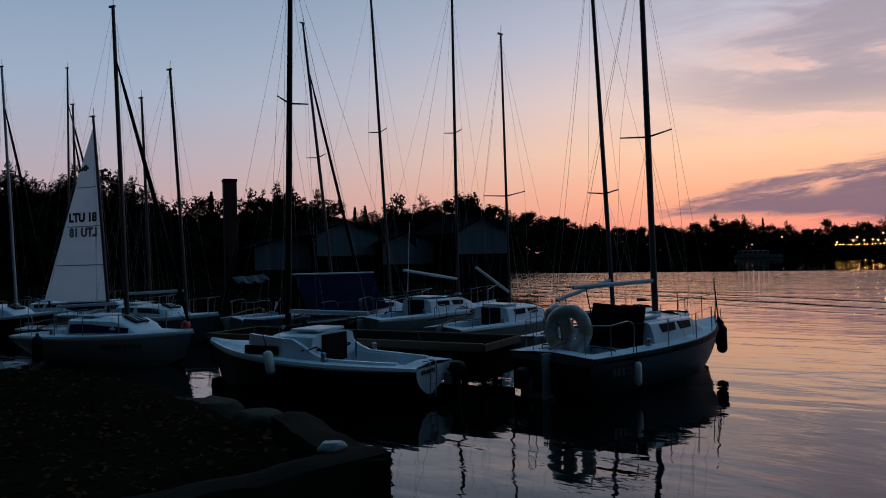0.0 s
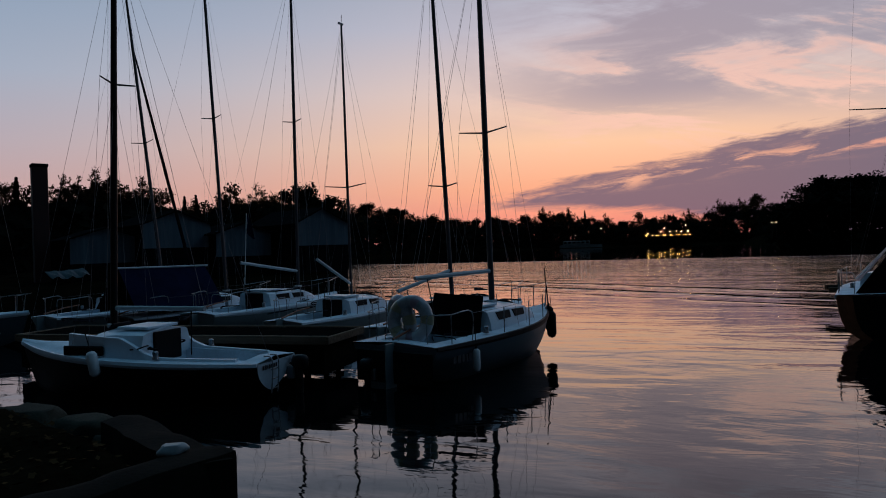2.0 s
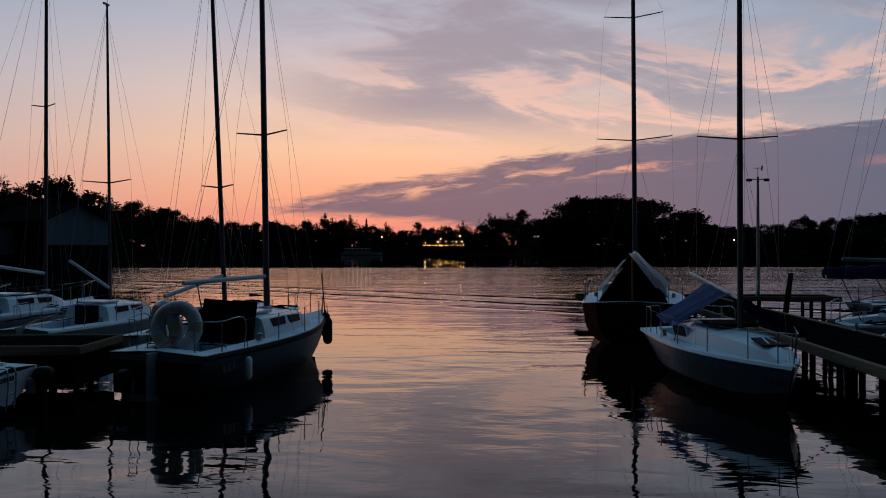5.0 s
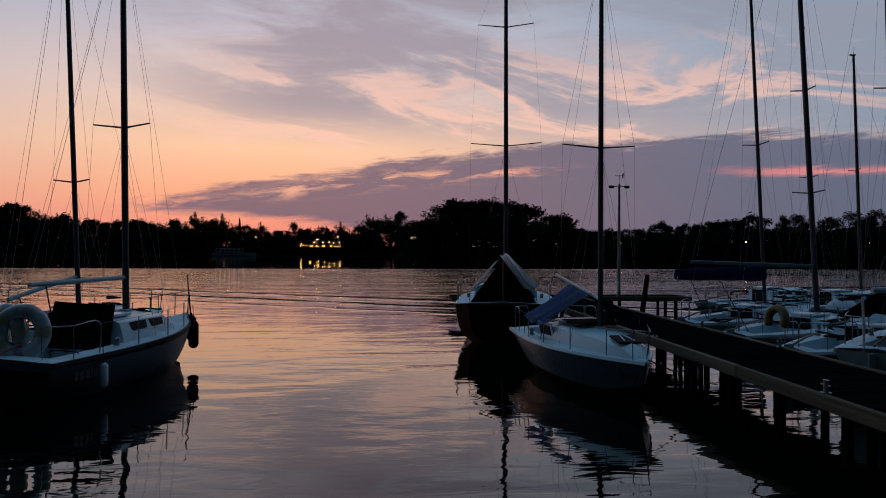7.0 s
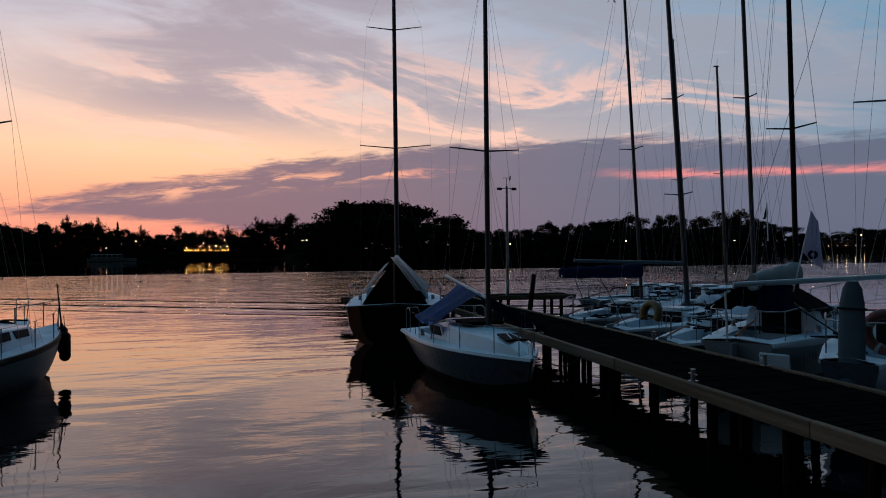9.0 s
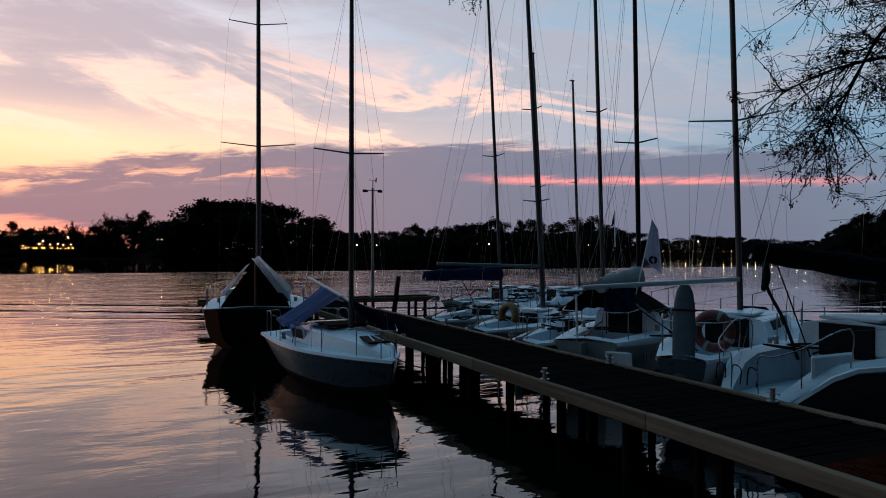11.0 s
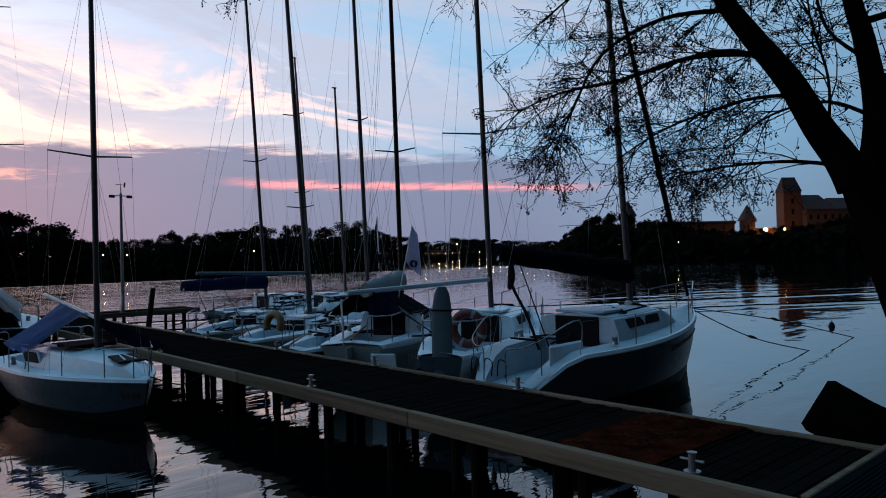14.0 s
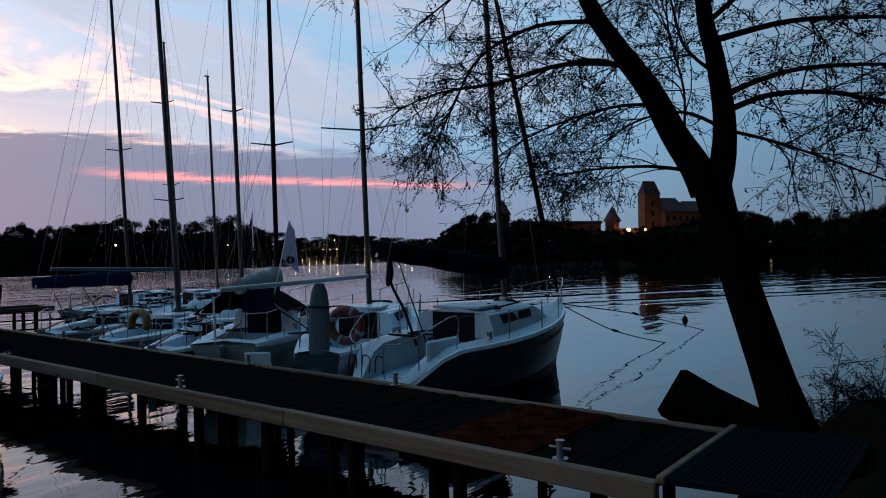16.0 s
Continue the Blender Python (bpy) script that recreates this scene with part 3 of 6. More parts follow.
    if hh:
        bm = bmesh.new()
        rows = []
        for s, k in ((s0 - 0.012, 1.0), (s0 + 0.02, 1.0), (s0 + (s1 - s0) * 0.35, 0.97), (s0 + (s1 - s0) * 0.7, 0.86), (s1 - 0.05, 0.55), (s1, 0.06)):
            b, zs = half_beam(s, beam, tail) * 0.68, sheer(s, low, high)
            h = hh * k
            row = [(s * L, b, zs + 0.0), (s * L, b * 0.97, zs + h * 0.45), (s * L, b * 0.88, zs + h * 0.92), (s * L, b * 0.76, zs + h), (s * L, 0, zs + h + 0.06)]
            rows.append(row + [(p[0], -p[1], p[2]) for p in row[-2::-1]])
        vs = loft(bm, rows)
        bm.faces.new(vs[0][::-1])
        bm.faces.new(vs[-1])
        smooth(part("cabin", bm, cabin_mat, root), 40)
        zc = sheer(s0, low, high)
        bh = half_beam(s0, beam, tail)
        part("companionway", box(bmesh.new(), (s0 * L - 0.085, 0, zc + hh * 0.40), (0.05, bh * 0.72, hh * 1.2), bevel=0.01), "glass", root, "dark companionway boards")
        part("sliding_hatch", box(bmesh.new(), (s0 * L + 0.32, 0, zc + hh + 0.075), (0.66, bh * 0.82, 0.05), bevel=0.012), cabin_mat, root)
        sa, sc = s0 + (s1 - s0) * 0.7, s1 - 0.05
        za, zb = sheer(sa, low, high) + hh * 0.86 + 0.055, sheer(sc, low, high) + hh * 0.55 + 0.055
        tilt = math.degrees(math.atan2(za - zb, (sc - sa) * L))
        part("fore_hatch", box(bmesh.new(), (0, 0, 0.012), (0.46, 0.46, 0.04), pose((sa + sc) / 2 * L, 0, (za + zb) / 2, 0, tilt, 0), 0.012), "glass", root, "smoked acrylic fore hatch")
        for sgn in (1, -1):
            part("hatch_bar", box(bmesh.new(), (0, sgn * 0.07, 0.036), (0.36, 0.025, 0.014), pose((sa + sc) / 2 * L, 0, (za + zb) / 2, 0, tilt, 0) @ pose(0, 0, 0, 0, 0, sgn * 9)), "gel", root)
        for k in range(windows):
            a = s0 + (s1 - s0) * (0.10 + 0.62 * k / max(windows, 1))
            e = a + (s1 - s0) * (0.50 / max(windows, 1))
            for sgn in (1, -1):
                bm = bmesh.new()
                quad = []
                for s, f, dz in ((a + 0.008, 0.955, 0.50), (e - 0.006, 0.955, 0.50), (e, 0.885, 0.86), (a, 0.885, 0.86)):
                    u = (s - s0) / (s1 - s0)
                    kk = 1.0 - 0.16 * max(0, u - 0.3) / 0.4
                    b, zs = half_beam(s, beam, tail) * 0.68, sheer(s, low, high)
                    quad.append((s * L, sgn * (b * f + 0.022), zs + hh * kk * dz))
                back = [(x, y - sgn * 0.04, zz) for x, y, zz in quad]
                loft(bm, [quad, back], close=True, cap=True)
                bmesh.ops.recalc_face_normals(bm, faces=bm.faces)
                part("cabin_window", bm, "glass", root)
    if stripe:
        for sgn in (1, -1):
            bm = bmesh.new()
            rr = []
            for k in range(10):
                s = s0 + (s1 - s0) * (0.02 + 0.9 * k / 9)
                u = (s - s0) / (s1 - s0)
                kk = 1.0 - 0.5 * max(0, u - 0.3) / 0.7
                b, zs = half_beam(s, beam, tail) * 0.68, sheer(s, low, high)
                rr.append([(s * L, sgn * (b * 0.99 + 0.012), zs + hh * kk * 0.18), (s * L, sgn * (b * 0.92 + 0.014), zs + hh * kk * 0.72)])
            loft(bm, rr)
            part("stripe", bm, stripe, root, "dark blue cabin stripe")
    # mast, boom, rigging
    ms, mh, lf, lp = mast
    sb = ms / L
    foot = Vector((ms, 0, sheer(sb, low, high) + (hh if s0 < sb < s1 else 0.05)))
    tip = Vector((ms + lf, lp, mh))
    mid = foot.lerp(tip, 0.5)
    smooth(part("mast", tube(bmesh.new(), [foot, foot.lerp(tip, 0.33), mid, foot.lerp(tip, 0.8), tip], [mast_r, mast_r, mast_r * 0.97, mast_r * 0.85, mast_r * 0.7], 10), mast_mat, root), 60)
    part("mast_step", box(bmesh.new(), foot + Vector((0, 0, 0.03)), (0.2, 0.16, 0.07), bevel=0.012), "alu_light", root)
    part("masthead", tube(box(bmesh.new(), tip + Vector((-0.03, 0, 0.02)), (0.2, 0.05, 0.05)), [tip, tip + Vector((0.02, 0, 0.30))], 0.008, 5), "wire", root)

    def at(h):
        return foot.lerp(tip, (h - foot.z) / (tip.z - foot.z))

    ends = []
    for h, w in spreaders:
        c = at(h)
        for sgn in (1, -1):
            e = c + Vector((-0.10, sgn * w, 0.03 + 0.05 * w))
            part("spreader", tube(bmesh.new(), [c, e], [0.02, 0.014], 6), mast_mat, root)
            ends.append((sgn, h, e))
    wires = []
    chain = half_beam(sb, beam, tail) * shroud_w
    zd = sheer(sb, low, high)
    if stays:
        reach = at(mh * 0.97)
        for sgn in (1, -1):
            path = [Vector((ms - 0.12, sgn * chain, zd))] + [e for g, h, e in ends if g == sgn] + [reach]
            wires.append(("shroud", path))
            if spreaders:
                wires.append(("lower_shroud", [Vector((ms - 0.45, sgn * chain, zd)), at(spreaders[0][0] - 0.05)]))
                wires.append(("lower_shroud", [Vector((ms + 0.3, sgn * chain * 0.95, zd)), at(spreaders[0][0] - 0.05)]))
        wires.append(("forestay", [Vector((L - 0.12, 0, high + 0.03)), at(mh * 0.98)]))
        wires.append(("backstay", [Vector((0.02, 0, low + 0.05)), tip]))
        wires.append(("halyard", [foot + Vector((0.1, 0.05, 0.1)), at(mh * 0.95) + Vector((0.09, 0.04, 0))]))
    for name, path in wires:
        part(name, tube(bmesh.new(), path, 0.0027, 4, False), "wire", root)
    if furl:
        a, b = Vector((L - 0.14, 0, high + 0.25)), at(mh * 0.86)
        part("furled_jib", tube(bmesh.new(), [a.lerp(b, u) for u in (0, 0.15, 0.5, 0.85, 1)], [0.035, 0.06, 0.055, 0.04, 0.015], 8), furl, root, "jib rolled up round the forestay")
    if boom:
        bh, bl, rise, swing = boom
        g = at(bh) + Vector((-0.06, 0, 0))
        e = g + Vector((-bl, swing, rise))
        part("boom", tube(bmesh.new(), [g, e], 0.045, 8), boom_mat, root)
        part("topping_lift", tube(bmesh.new(), [e, tip], 0.004, 4, False), "wire", root)
        part("mainsheet", tube(bmesh.new(), [g.lerp(e, 0.85), Vector((max(0.15, e.x + 0.3), 0, low + 0.05))], 0.012, 5), "rope", root)
        if cover:
            bm = bmesh.new()
            rr = []
            for k in range(9):
                u = k / 8
                p = g.lerp(e, u)
                r = (0.22 - 0.06 * u) * (1 + 0.12 * math.sin(k * 2.3))
                rr.append([(p.x, p.y + r * 0.75 * math.cos(a), p.z + 0.05 + r * math.sin(a) * (1.35 if math.sin(a) > 0 else 0.75)) for a in (2 * math.pi * j / 10 for j in range(10))])
            loft(bm, rr, close=True, cap=True)
            smooth(part("sail_cover", bm, cover, root, "stowed mainsail under its cover"), 60)
    # rails
    def rim(s, sgn, inset=0.05):
        return Vector((s * L, sgn * max(half_beam(s, beam, tail) - inset, 0.02), edge(s) + 0.03))
    if pulpit:
        bm = bmesh.new()
        top = [rim(0.86, 1) + Vector((0, 0, 0.48)), rim(0.95, 1) + Vector((0.06, 0.03, 0.52)), Vector((L + 0.08, 0, high + 0.56)), rim(0.95, -1) + Vector((0.06, -0.03, 0.52)), rim(0.86, -1) + Vector((0, 0, 0.48))]
        tube(bm, curve_pts(top, 5), 0.0105, 6)
        for p, q in ((rim(0.86, 1), top[0]), (rim(0.86, -1), top[-1]), (rim(0.95, 1), top[1]), (rim(0.95, -1), top[3])):
            tube(bm, [p, q], 0.0105, 6)
        smooth(part("pulpit", bm, rails, root, "bent steel bow rail"), 60)
    if pushpit:
        for sgn in (1, -1):
            bm = bmesh.new()
            a, b = rim(0.02, sgn) + Vector((0, -sgn * 0.35, 0)), rim(0.16, sgn)
            up = Vector((0, 0, 0.52))
            tube(bm, curve_pts([a, a + up * 0.92, a + up + Vector((0.05, sgn * 0.2, 0)), rim(0.06, sgn) + up, b + up, b], 4), 0.0105, 6)
            tube(bm, [rim(0.06, sgn), rim(0.06, sgn) + up], 0.0105, 6)
            smooth(part("stern_rail", bm, rails, root, "bent steel stern rail"), 60)
    if lines:
        for sgn in (1, -1):
            tops = []
            for s in (0.16, 0.34, 0.52, 0.70, 0.86):
                p = rim(s, sgn)
                if 0.2 < s < 0.8:
                    part("stanchion", tube(bmesh.new(), [p, p + Vector((0, 0, 0.5))], 0.011, 6), rails, root)
                tops.append(p + Vector((0, 0, 0.49)))
            part("lifeline", tube(bmesh.new(), tops, 0.004, 4), "wire", root)
    # winches, tiller, rudder
    for sgn in (1, -1):
        p = Vector((c1 * L - 0.45, sgn * half_beam(c1, beam, tail) * 0.78, sheer(c1, low, high) + 0.04))
        part("winch", tube(bmesh.new(), [p, p + Vector((0, 0, 0.05)), p + Vector((0, 0, 0.12)), p + Vector((0, 0, 0.14))], [0.06, 0.045, 0.05, 0.03], 10), "steel", root)
    if rudder:
        bm = bmesh.new()
        box(bm, (-0.2, 0, 0.05), (0.28, 0.035, low + 0.75), bevel=0.01)
        part("rudder", bm, "gel_dim", root)
        if tiller:
            part("tiller", tube(bmesh.new(), [(-0.12, 0, low + 0.12), (0.5, 0.04, low + 0.25), (1.05, 0.1, low + 0.3)], [0.025, 0.02, 0.017], 6), "brown", root)
    return root


SLOOP = "small white sailing cruiser moored at the jetty"
boat_a = sailboat((-11.4, 20.0), (-6.35, 17.9), "white sailing cruiser with a dark blue cabin stripe by the bank", beam=2.2, low=0.72, high=0.85, tail=0.75, stripe="cloth_navy", windows=0,
                  mast=(3.27, 9.4, -0.14, -0.15), spreaders=((4.7, 0.7),), furl="cloth_black", pulpit=False, hull="gel_dim", mast_r=0.06)
boat_b = sailboat((-0.3, 12.5), (-5.0, 15.2), "open sailing boat with a dark hull, pale deck and raised cuddy", beam=2.0, low=0.66, high=0.9, tail=0.62, hull="black", topside="gel",
                  cabin=(0.40, 0.66, 0.44), windows=0, rudder=False, mast=(3.25, 8.6, -0.16, -0.13), spreaders=((5.7, 0.45),), boom=(1.55, 1.9, -0.02, 0.0), pushpit=False, pulpit=False, lines=False, mast_r=0.062, mast_mat="black", transom="gel")
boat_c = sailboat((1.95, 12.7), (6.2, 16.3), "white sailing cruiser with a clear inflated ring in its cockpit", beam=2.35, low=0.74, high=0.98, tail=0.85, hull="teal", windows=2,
                  mast=(3.2, 9.2, -0.06, 0.08), spreaders=((4.95, 0.62),), boom=(1.95, 2.2, -0.05, 0.3), mast_r=0.065, band="black")
boat_d = sailboat((-2.3, 20.9), (1.8, 24.8), "white sailing cruiser with a low cabin beyond the short jetty", beam=2.1, low=0.8, high=1.0, mast=(3.83, 11.6, 0.03, -0.03), spreaders=((6.7, 0.42),), boom=(1.85, 2.3, 0.35, 0.0))
boat_e = sailboat((0.0, 19.2), (3.9, 23.1), "white sailing dinghy with a tall thin mast behind the jetty end", beam=2.0, low=0.62, high=0.8, mast=(2.78, 9.2, -0.04, 0.05), spreaders=((4.35, 0.78),), boom=(1.5, 1.4, 0.75, 0.0), mast_r=0.04)
boat_g = sailboat((2.2, 15.6), (6.6, 19.2), "white sailing boat lying alongside with its boom lowered", beam=2.1, low=0.7, high=0.9, mast=(2.43, 10.0, -0.19, 0.26), spreaders=((4.0, 0.45),), boom=(1.9, 1.7, -0.4, 0.2))
boat_x = sailboat((-4.6, 22.2), (-0.5, 26.0), "sailing boat with a navy cockpit tent behind the short jetty", beam=2.1, low=0.7, high=0.9, hull="navy", mast=(3.73, 12.0, -0.35, 0.28), spreaders=((7.0, 0.52),), boom=None)
boat_y = sailboat((-7.0, 23.6), (-3.0, 27.4), "sailing boat with a dark rolled jib behind the short jetty", beam=2.1, low=0.7, high=0.9, hull="gel_dim", mast=(4.02, 11.4, -0.76, 0.51), spreaders=((6.4, 0.62),), furl="cloth_black")
boat_p = sailboat((-12.5, 25.0), (-7.2, 22.6), "grey-hulled sailing cruiser with tall bow rails", beam=2.1, low=0.75, high=0.95, hull="teal", mast=(4.52, 8.9, -0.27, -0.27), spreaders=(), boom=(1.7, 2.6, -0.1, 0.0))
boat_q = sailboat((-14.5, 27.8), (-9.5, 25.0), SLOOP, beam=2.1, low=0.75, high=0.95, mast=(4.5, 8.6, -0.12, -0.15), spreaders=((5.4, 0.32),))
boat_r = sailboat((-19.0, 31.0), (-13.8, 29.2), SLOOP, mast=(3.86, 9.4, -0.04, -0.04), spreaders=(), furl="cloth_black")
boat_r2 = sailboat((-20.5, 35.5), (-15.0, 33.0), SLOOP, mast=(2.59, 12.3, 0.03, 0.04), spreaders=(), furl="cloth_black")
boat_s = sailboat((-19.5, 28.0), (-14.5, 26.3), SLOOP, hull="black", mast=(3.47, 10.2, -0.22, -0.27), spreaders=(), furl="cloth_black", mast_mat="alu_light")
boat_t = sailboat((-14.3, 24.6), (-10.2, 23.2), "small sailing dinghy with a white mainsail hoisted", beam=1.6, low=0.5, high=0.62, cabin=(0.5, 0.7, 0.0), mast=(3.39, 7.5, -0.27, -0.27), spreaders=(), pulpit=False, pushpit=False, lines=False)
boat_h = sailboat((14.30, 13.96), (19.05, 18.40), "varnished brown-hulled yacht with a pale tarpaulin over the boom", beam=2.9, low=1.0, high=1.15, tail=0.93, hull="brown", topside="gel", mast=(3.2, 12.5, 0.0, 0.04), spreaders=((5.95, 1.15), (9.85, 0.9)), mast_r=0.075, boom=(2.4, 2.9, -0.06, 0.0), transom="black", rudder=False, boxy=True)
boat_i = sailboat((13.27, 11.44), (10.60, 6.80), "white sailing cruiser with a blue tarpaulin over its boom", beam=2.15, low=0.62, high=0.58, tail=0.82, hull="hull_shade", cabin=(0.36, 0.96, 0.34), windows=0, band_h=0.35, mast=(3.35, 8.7, 0.0, 0.0), spreaders=((4.58, 0.77),), draft=0.62)
boat_o = sailboat((10.55, 1.05), (16.35, -2.65), "white racing sloop with an open stern backed against the jetty", beam=2.5, low=0.95, high=1.3, tail=0.46, hull="hull_shade", topside="pale_grey", cabin_mat="pale_grey", band="gel", cabin=(0.36, 0.72, 0.43), windows=1, open_stern=True, band_h=0.3,
                  mast=(4.27, 10.5, -0.21, 0.37), spreaders=(), boom=(2.05, 2.95, 0.45, 0.8), cover="cloth_black", furl="cloth_black", rudder=False, mast_r=0.06, draft=0.62)
boat_n = sailboat((11.45, 1.95), (17.6, 1.05), "pale blue-grey sloop with its long rudder blade raised", beam=2.15, low=0.9, high=1.2, tail=0.36, hull="gel", transom="hull_shade", topside="gel", mast=(2.99, 10.5, -0.08, 0.20), spreaders=((5.05, 0.85),), boom=(2.05, 2.6, -0.12, 1.9), rudder=False, draft=0.62)
boat_m = sailboat((13.15, 4.08), (19.2, 3.7), "white cruiser with a dark spray hood and blue stern board", beam=2.1, tail=0.6, low=0.85, high=1.1, mast=(3.05, 11.0, -0.04, 0.13), spreaders=((5.05, 0.5),), boom=(1.9, 2.3, -0.1, 0.0), cover="cloth_grey", hull="gel_dim", transom="gel_dim", mast_mat="black", draft=0.62)
boat_l = sailboat((14.5, 6.0), (20.3, 5.0), "white sailing boat with a yellow horseshoe buoy at its stern", beam=2.0, tail=0.36, low=0.55, high=0.8, cabin=(0.42, 0.74, 0.24), mast=(3.77, 11.5, -0.13, 0.25), spreaders=((6.25, 0.3),), hull="navy", draft=0.62)
boat_k = sailboat((16.2, 8.1), (22.0, 7.1), "white sailing boat strewn with dark ropes beside the jetty", beam=2.05, tail=0.36, low=0.55, high=0.8, cabin=(0.42, 0.74, 0.24), mast=(3.26, 12.2, -0.31, 0.48), spreaders=((4.05, 0.45), (6.75, 0.35)), boom=(2.15, 3.0, 0.1, 1.4), boom_mat="teal", mast_r=0.07, draft=0.62)
boat_j = sailboat((17.9, 10.4), (23.6, 9.4), "white sailing boat with a navy sail cover on its boom", beam=2.05, tail=0.36, low=0.55, high=0.8, cabin=(0.42, 0.74, 0.24), mast=(3.45, 12.0, -0.29, 0.40), spreaders=((5.75, 0.45),), boom=(1.75, 2.8, 0.0, 0.8), cover="cloth_navy", draft=0.62)
boat_j2 = sailboat((25.0, 11.5), (29.5, 7.5), SLOOP, mast=(3.32, 9.5, -0.22, 0.12), spreaders=((5.4, 0.4),), draft=0.62)
boat_j3 = sailboat((24.5, 13.4), (30.0, 10.6), SLOOP, mast=(4.7, 11.2, -0.37, 0.32), spreaders=((5.4, 0.5),), draft=0.62)


# boats that lie farther out, about the viewer's standing place
def farther(k):
    return pose(0, 0, 2.5) @ Matrix.Diagonal((k, k, k, 1)) @ pose(0, 0, -2.5)


for boat in (boat_a, boat_b, boat_c, boat_d, boat_e, boat_g, boat_x, boat_y, boat_p, boat_q, boat_r, boat_r2, boat_s, boat_t, boat_j, boat_k, boat_l, boat_j2, boat_j3):
    boat.matrix_basis = farther(1.09) @ boat.matrix_basis
boat_h.matrix_basis = farther(1.06) @ boat_h.matrix_basis
for boat in (boat_m, boat_n, boat_o):
    boat.matrix_basis = farther(1.06) @ boat.matrix_basis
dock_2.matrix_basis = farther(0.885) @ dock_2.matrix_basis


# ---------------------------------------------------------------- things aboard
def on(boat, x, y, z):
    """World place of a point given in a boat's own metres."""
    return boat.matrix_basis @ Vector((x, y, z))


def turn_of(boat):
    return math.degrees(boat.matrix_basis.to_euler().z)


def sheet(bm, a, b, c, d, sag=0.1, n=10, seed=0.0, folds=0.03):
    """A hanging cloth between four corners, a-b along the top and d-c along the foot."""
    a, b, c, d = map(Vector, (a, b, c, d))
    nrm = (b - a).cross(d - a).normalized()
    rows = []
    for i in range(n + 1):
        v = i / n
        row = []
        for j in range(n + 1):
            u = j / n
            p = a.lerp(b, u).lerp(d.lerp(c, u), v)
            p = p + Vector((0, 0, -sag * 4 * u * (1 - u) * (0.4 + 0.6 * v))) + nrm * folds * math.sin(u * 17 + seed + 2.3 * v) * (0.3 + v)
            row.append(p)
        rows.append(row)
    loft(bm, rows)
    bmesh.ops.solidify(bm, geom=bm.faces[:], thickness=0.008)
    return bm


def ring_mesh(R, r, n=28, k=12, start=0.0, sweep=2 * math.pi):
    bm = bmesh.new()
    full = sweep > 6.28
    rows = [[((R + r * math.cos(b)) * math.cos(a), r * math.sin(b), (R + r * math.cos(b)) * math.sin(a)) for b in (2 * math.pi * j / k for j in range(k))]
            for a in (start + sweep * i / n for i in range(n if full else n + 1))]
    vs = loft(bm, rows, close=True, cap=not full)
    if full:
        a, b = vs[-1], vs[0]
        for j in range(k):
            bm.faces.new((a[j], a[(j + 1) % k], b[(j + 1) % k], b[j]))
    bmesh.ops.recalc_face_normals(bm, faces=bm.faces)
    return bm


def bars(parent, name, m, widths, h, material, gap=0.03, label="row of dark marks"):
    """Unreadable writing: short upright blocks in a row, as one part."""
    bm = bmesh.new()
    x = 0.0
    for w in widths:
        box(bm, (x + w / 2, 0, 0), (w, 0.006, h))
        x += w + gap
    ob = part(name, bm, material, parent, label)
    ob.matrix_basis = m
    return ob


def fender(boat, x, y, z, r=0.12, length=0.5, material="fender", tilt=0):
    f = thing("fender", "white inflatable fender hung over the side" if material == "fender" else "dark inflatable fender hung at the bow", "fender", boat.matrix_basis @ pose(x, y, z, 0, tilt, 0))
    n = 8
    prof = [(-0.5, 0.25), (-0.46, 0.7), (-0.36, 1), (0.36, 1), (0.46, 0.7), (0.5, 0.25)]
    smooth(part("body", tube(bmesh.new(), [(0, 0, length * a) for a, _ in prof], [r * b for _, b in prof], 14), material, f), 60)
    part("eye", tube(bmesh.new(), [(0, 0, length * 0.5), (0, 0, length * 0.58)], r * 0.3, 8), "rope", f)
    part("lanyard", tube(bmesh.new(), [(0, 0, length * 0.56), (0, 0.02, length * 0.56 + 0.3)], 0.008, 5), "rope", f)
    return f


def outboard(boat, y=0.35, z=0.55):
    o = thing("outboard_motor", "dark outboard motor clamped to a boat's stern", "outboard motor", boat.matrix_basis @ pose(-0.28, y, z))
    bm = bmesh.new()
    rows = []
    for k, (zz, a, b) in enumerate(((0.0, 0.10, 0.07), (0.04, 0.16, 0.10), (0.16, 0.17, 0.105), (0.23, 0.13, 0.085), (0.25, 0.07, 0.05))):
        rows.append([(a * math.cos(t) - 0.02, b * math.sin(t), zz) for t in (2 * math.pi * j / 12 for j in range(12))])
    loft(bm, rows, close=True, cap=True)
    smooth(part("cowling", bm, "outboard", o), 60)
    part("leg", box(bmesh.new(), (0, 0, -0.4), (0.14, 0.07, 0.85), bevel=0.02), "outboard", o)
    part("bracket", box(bmesh.new(), (0.14, 0, -0.06), (0.14, 0.2, 0.22), bevel=0.015), "galv", o)
    part("steering_arm", tube(bmesh.new(), [(0.1, 0, 0.08), (0.45, 0.03, 0.16)], 0.017, 6), "outboard", o)
    return o


fender(boat_b, 2.75, 1.06, 0.70, 0.09, 0.44, "fender", 14)
fender(boat_c, 0.9, -1.12, 0.42, 0.07, 0.42, "fender")
fender(boat_c, 4.92, -0.52, 0.62, 0.11, 0.62, "fender_dark")
fender(boat_c, 5.16, -0.34, 0.72, 0.11, 0.62, "fender_dark", -6)
fender(boat_a, 1.5, -1.25, 0.45, 0.13, 0.7, "fender_dark")
outboard(boat_b, -0.5, 0.42)
outboard(boat_c, 0.5, 0.26)
outboard(boat_d, 0.3)

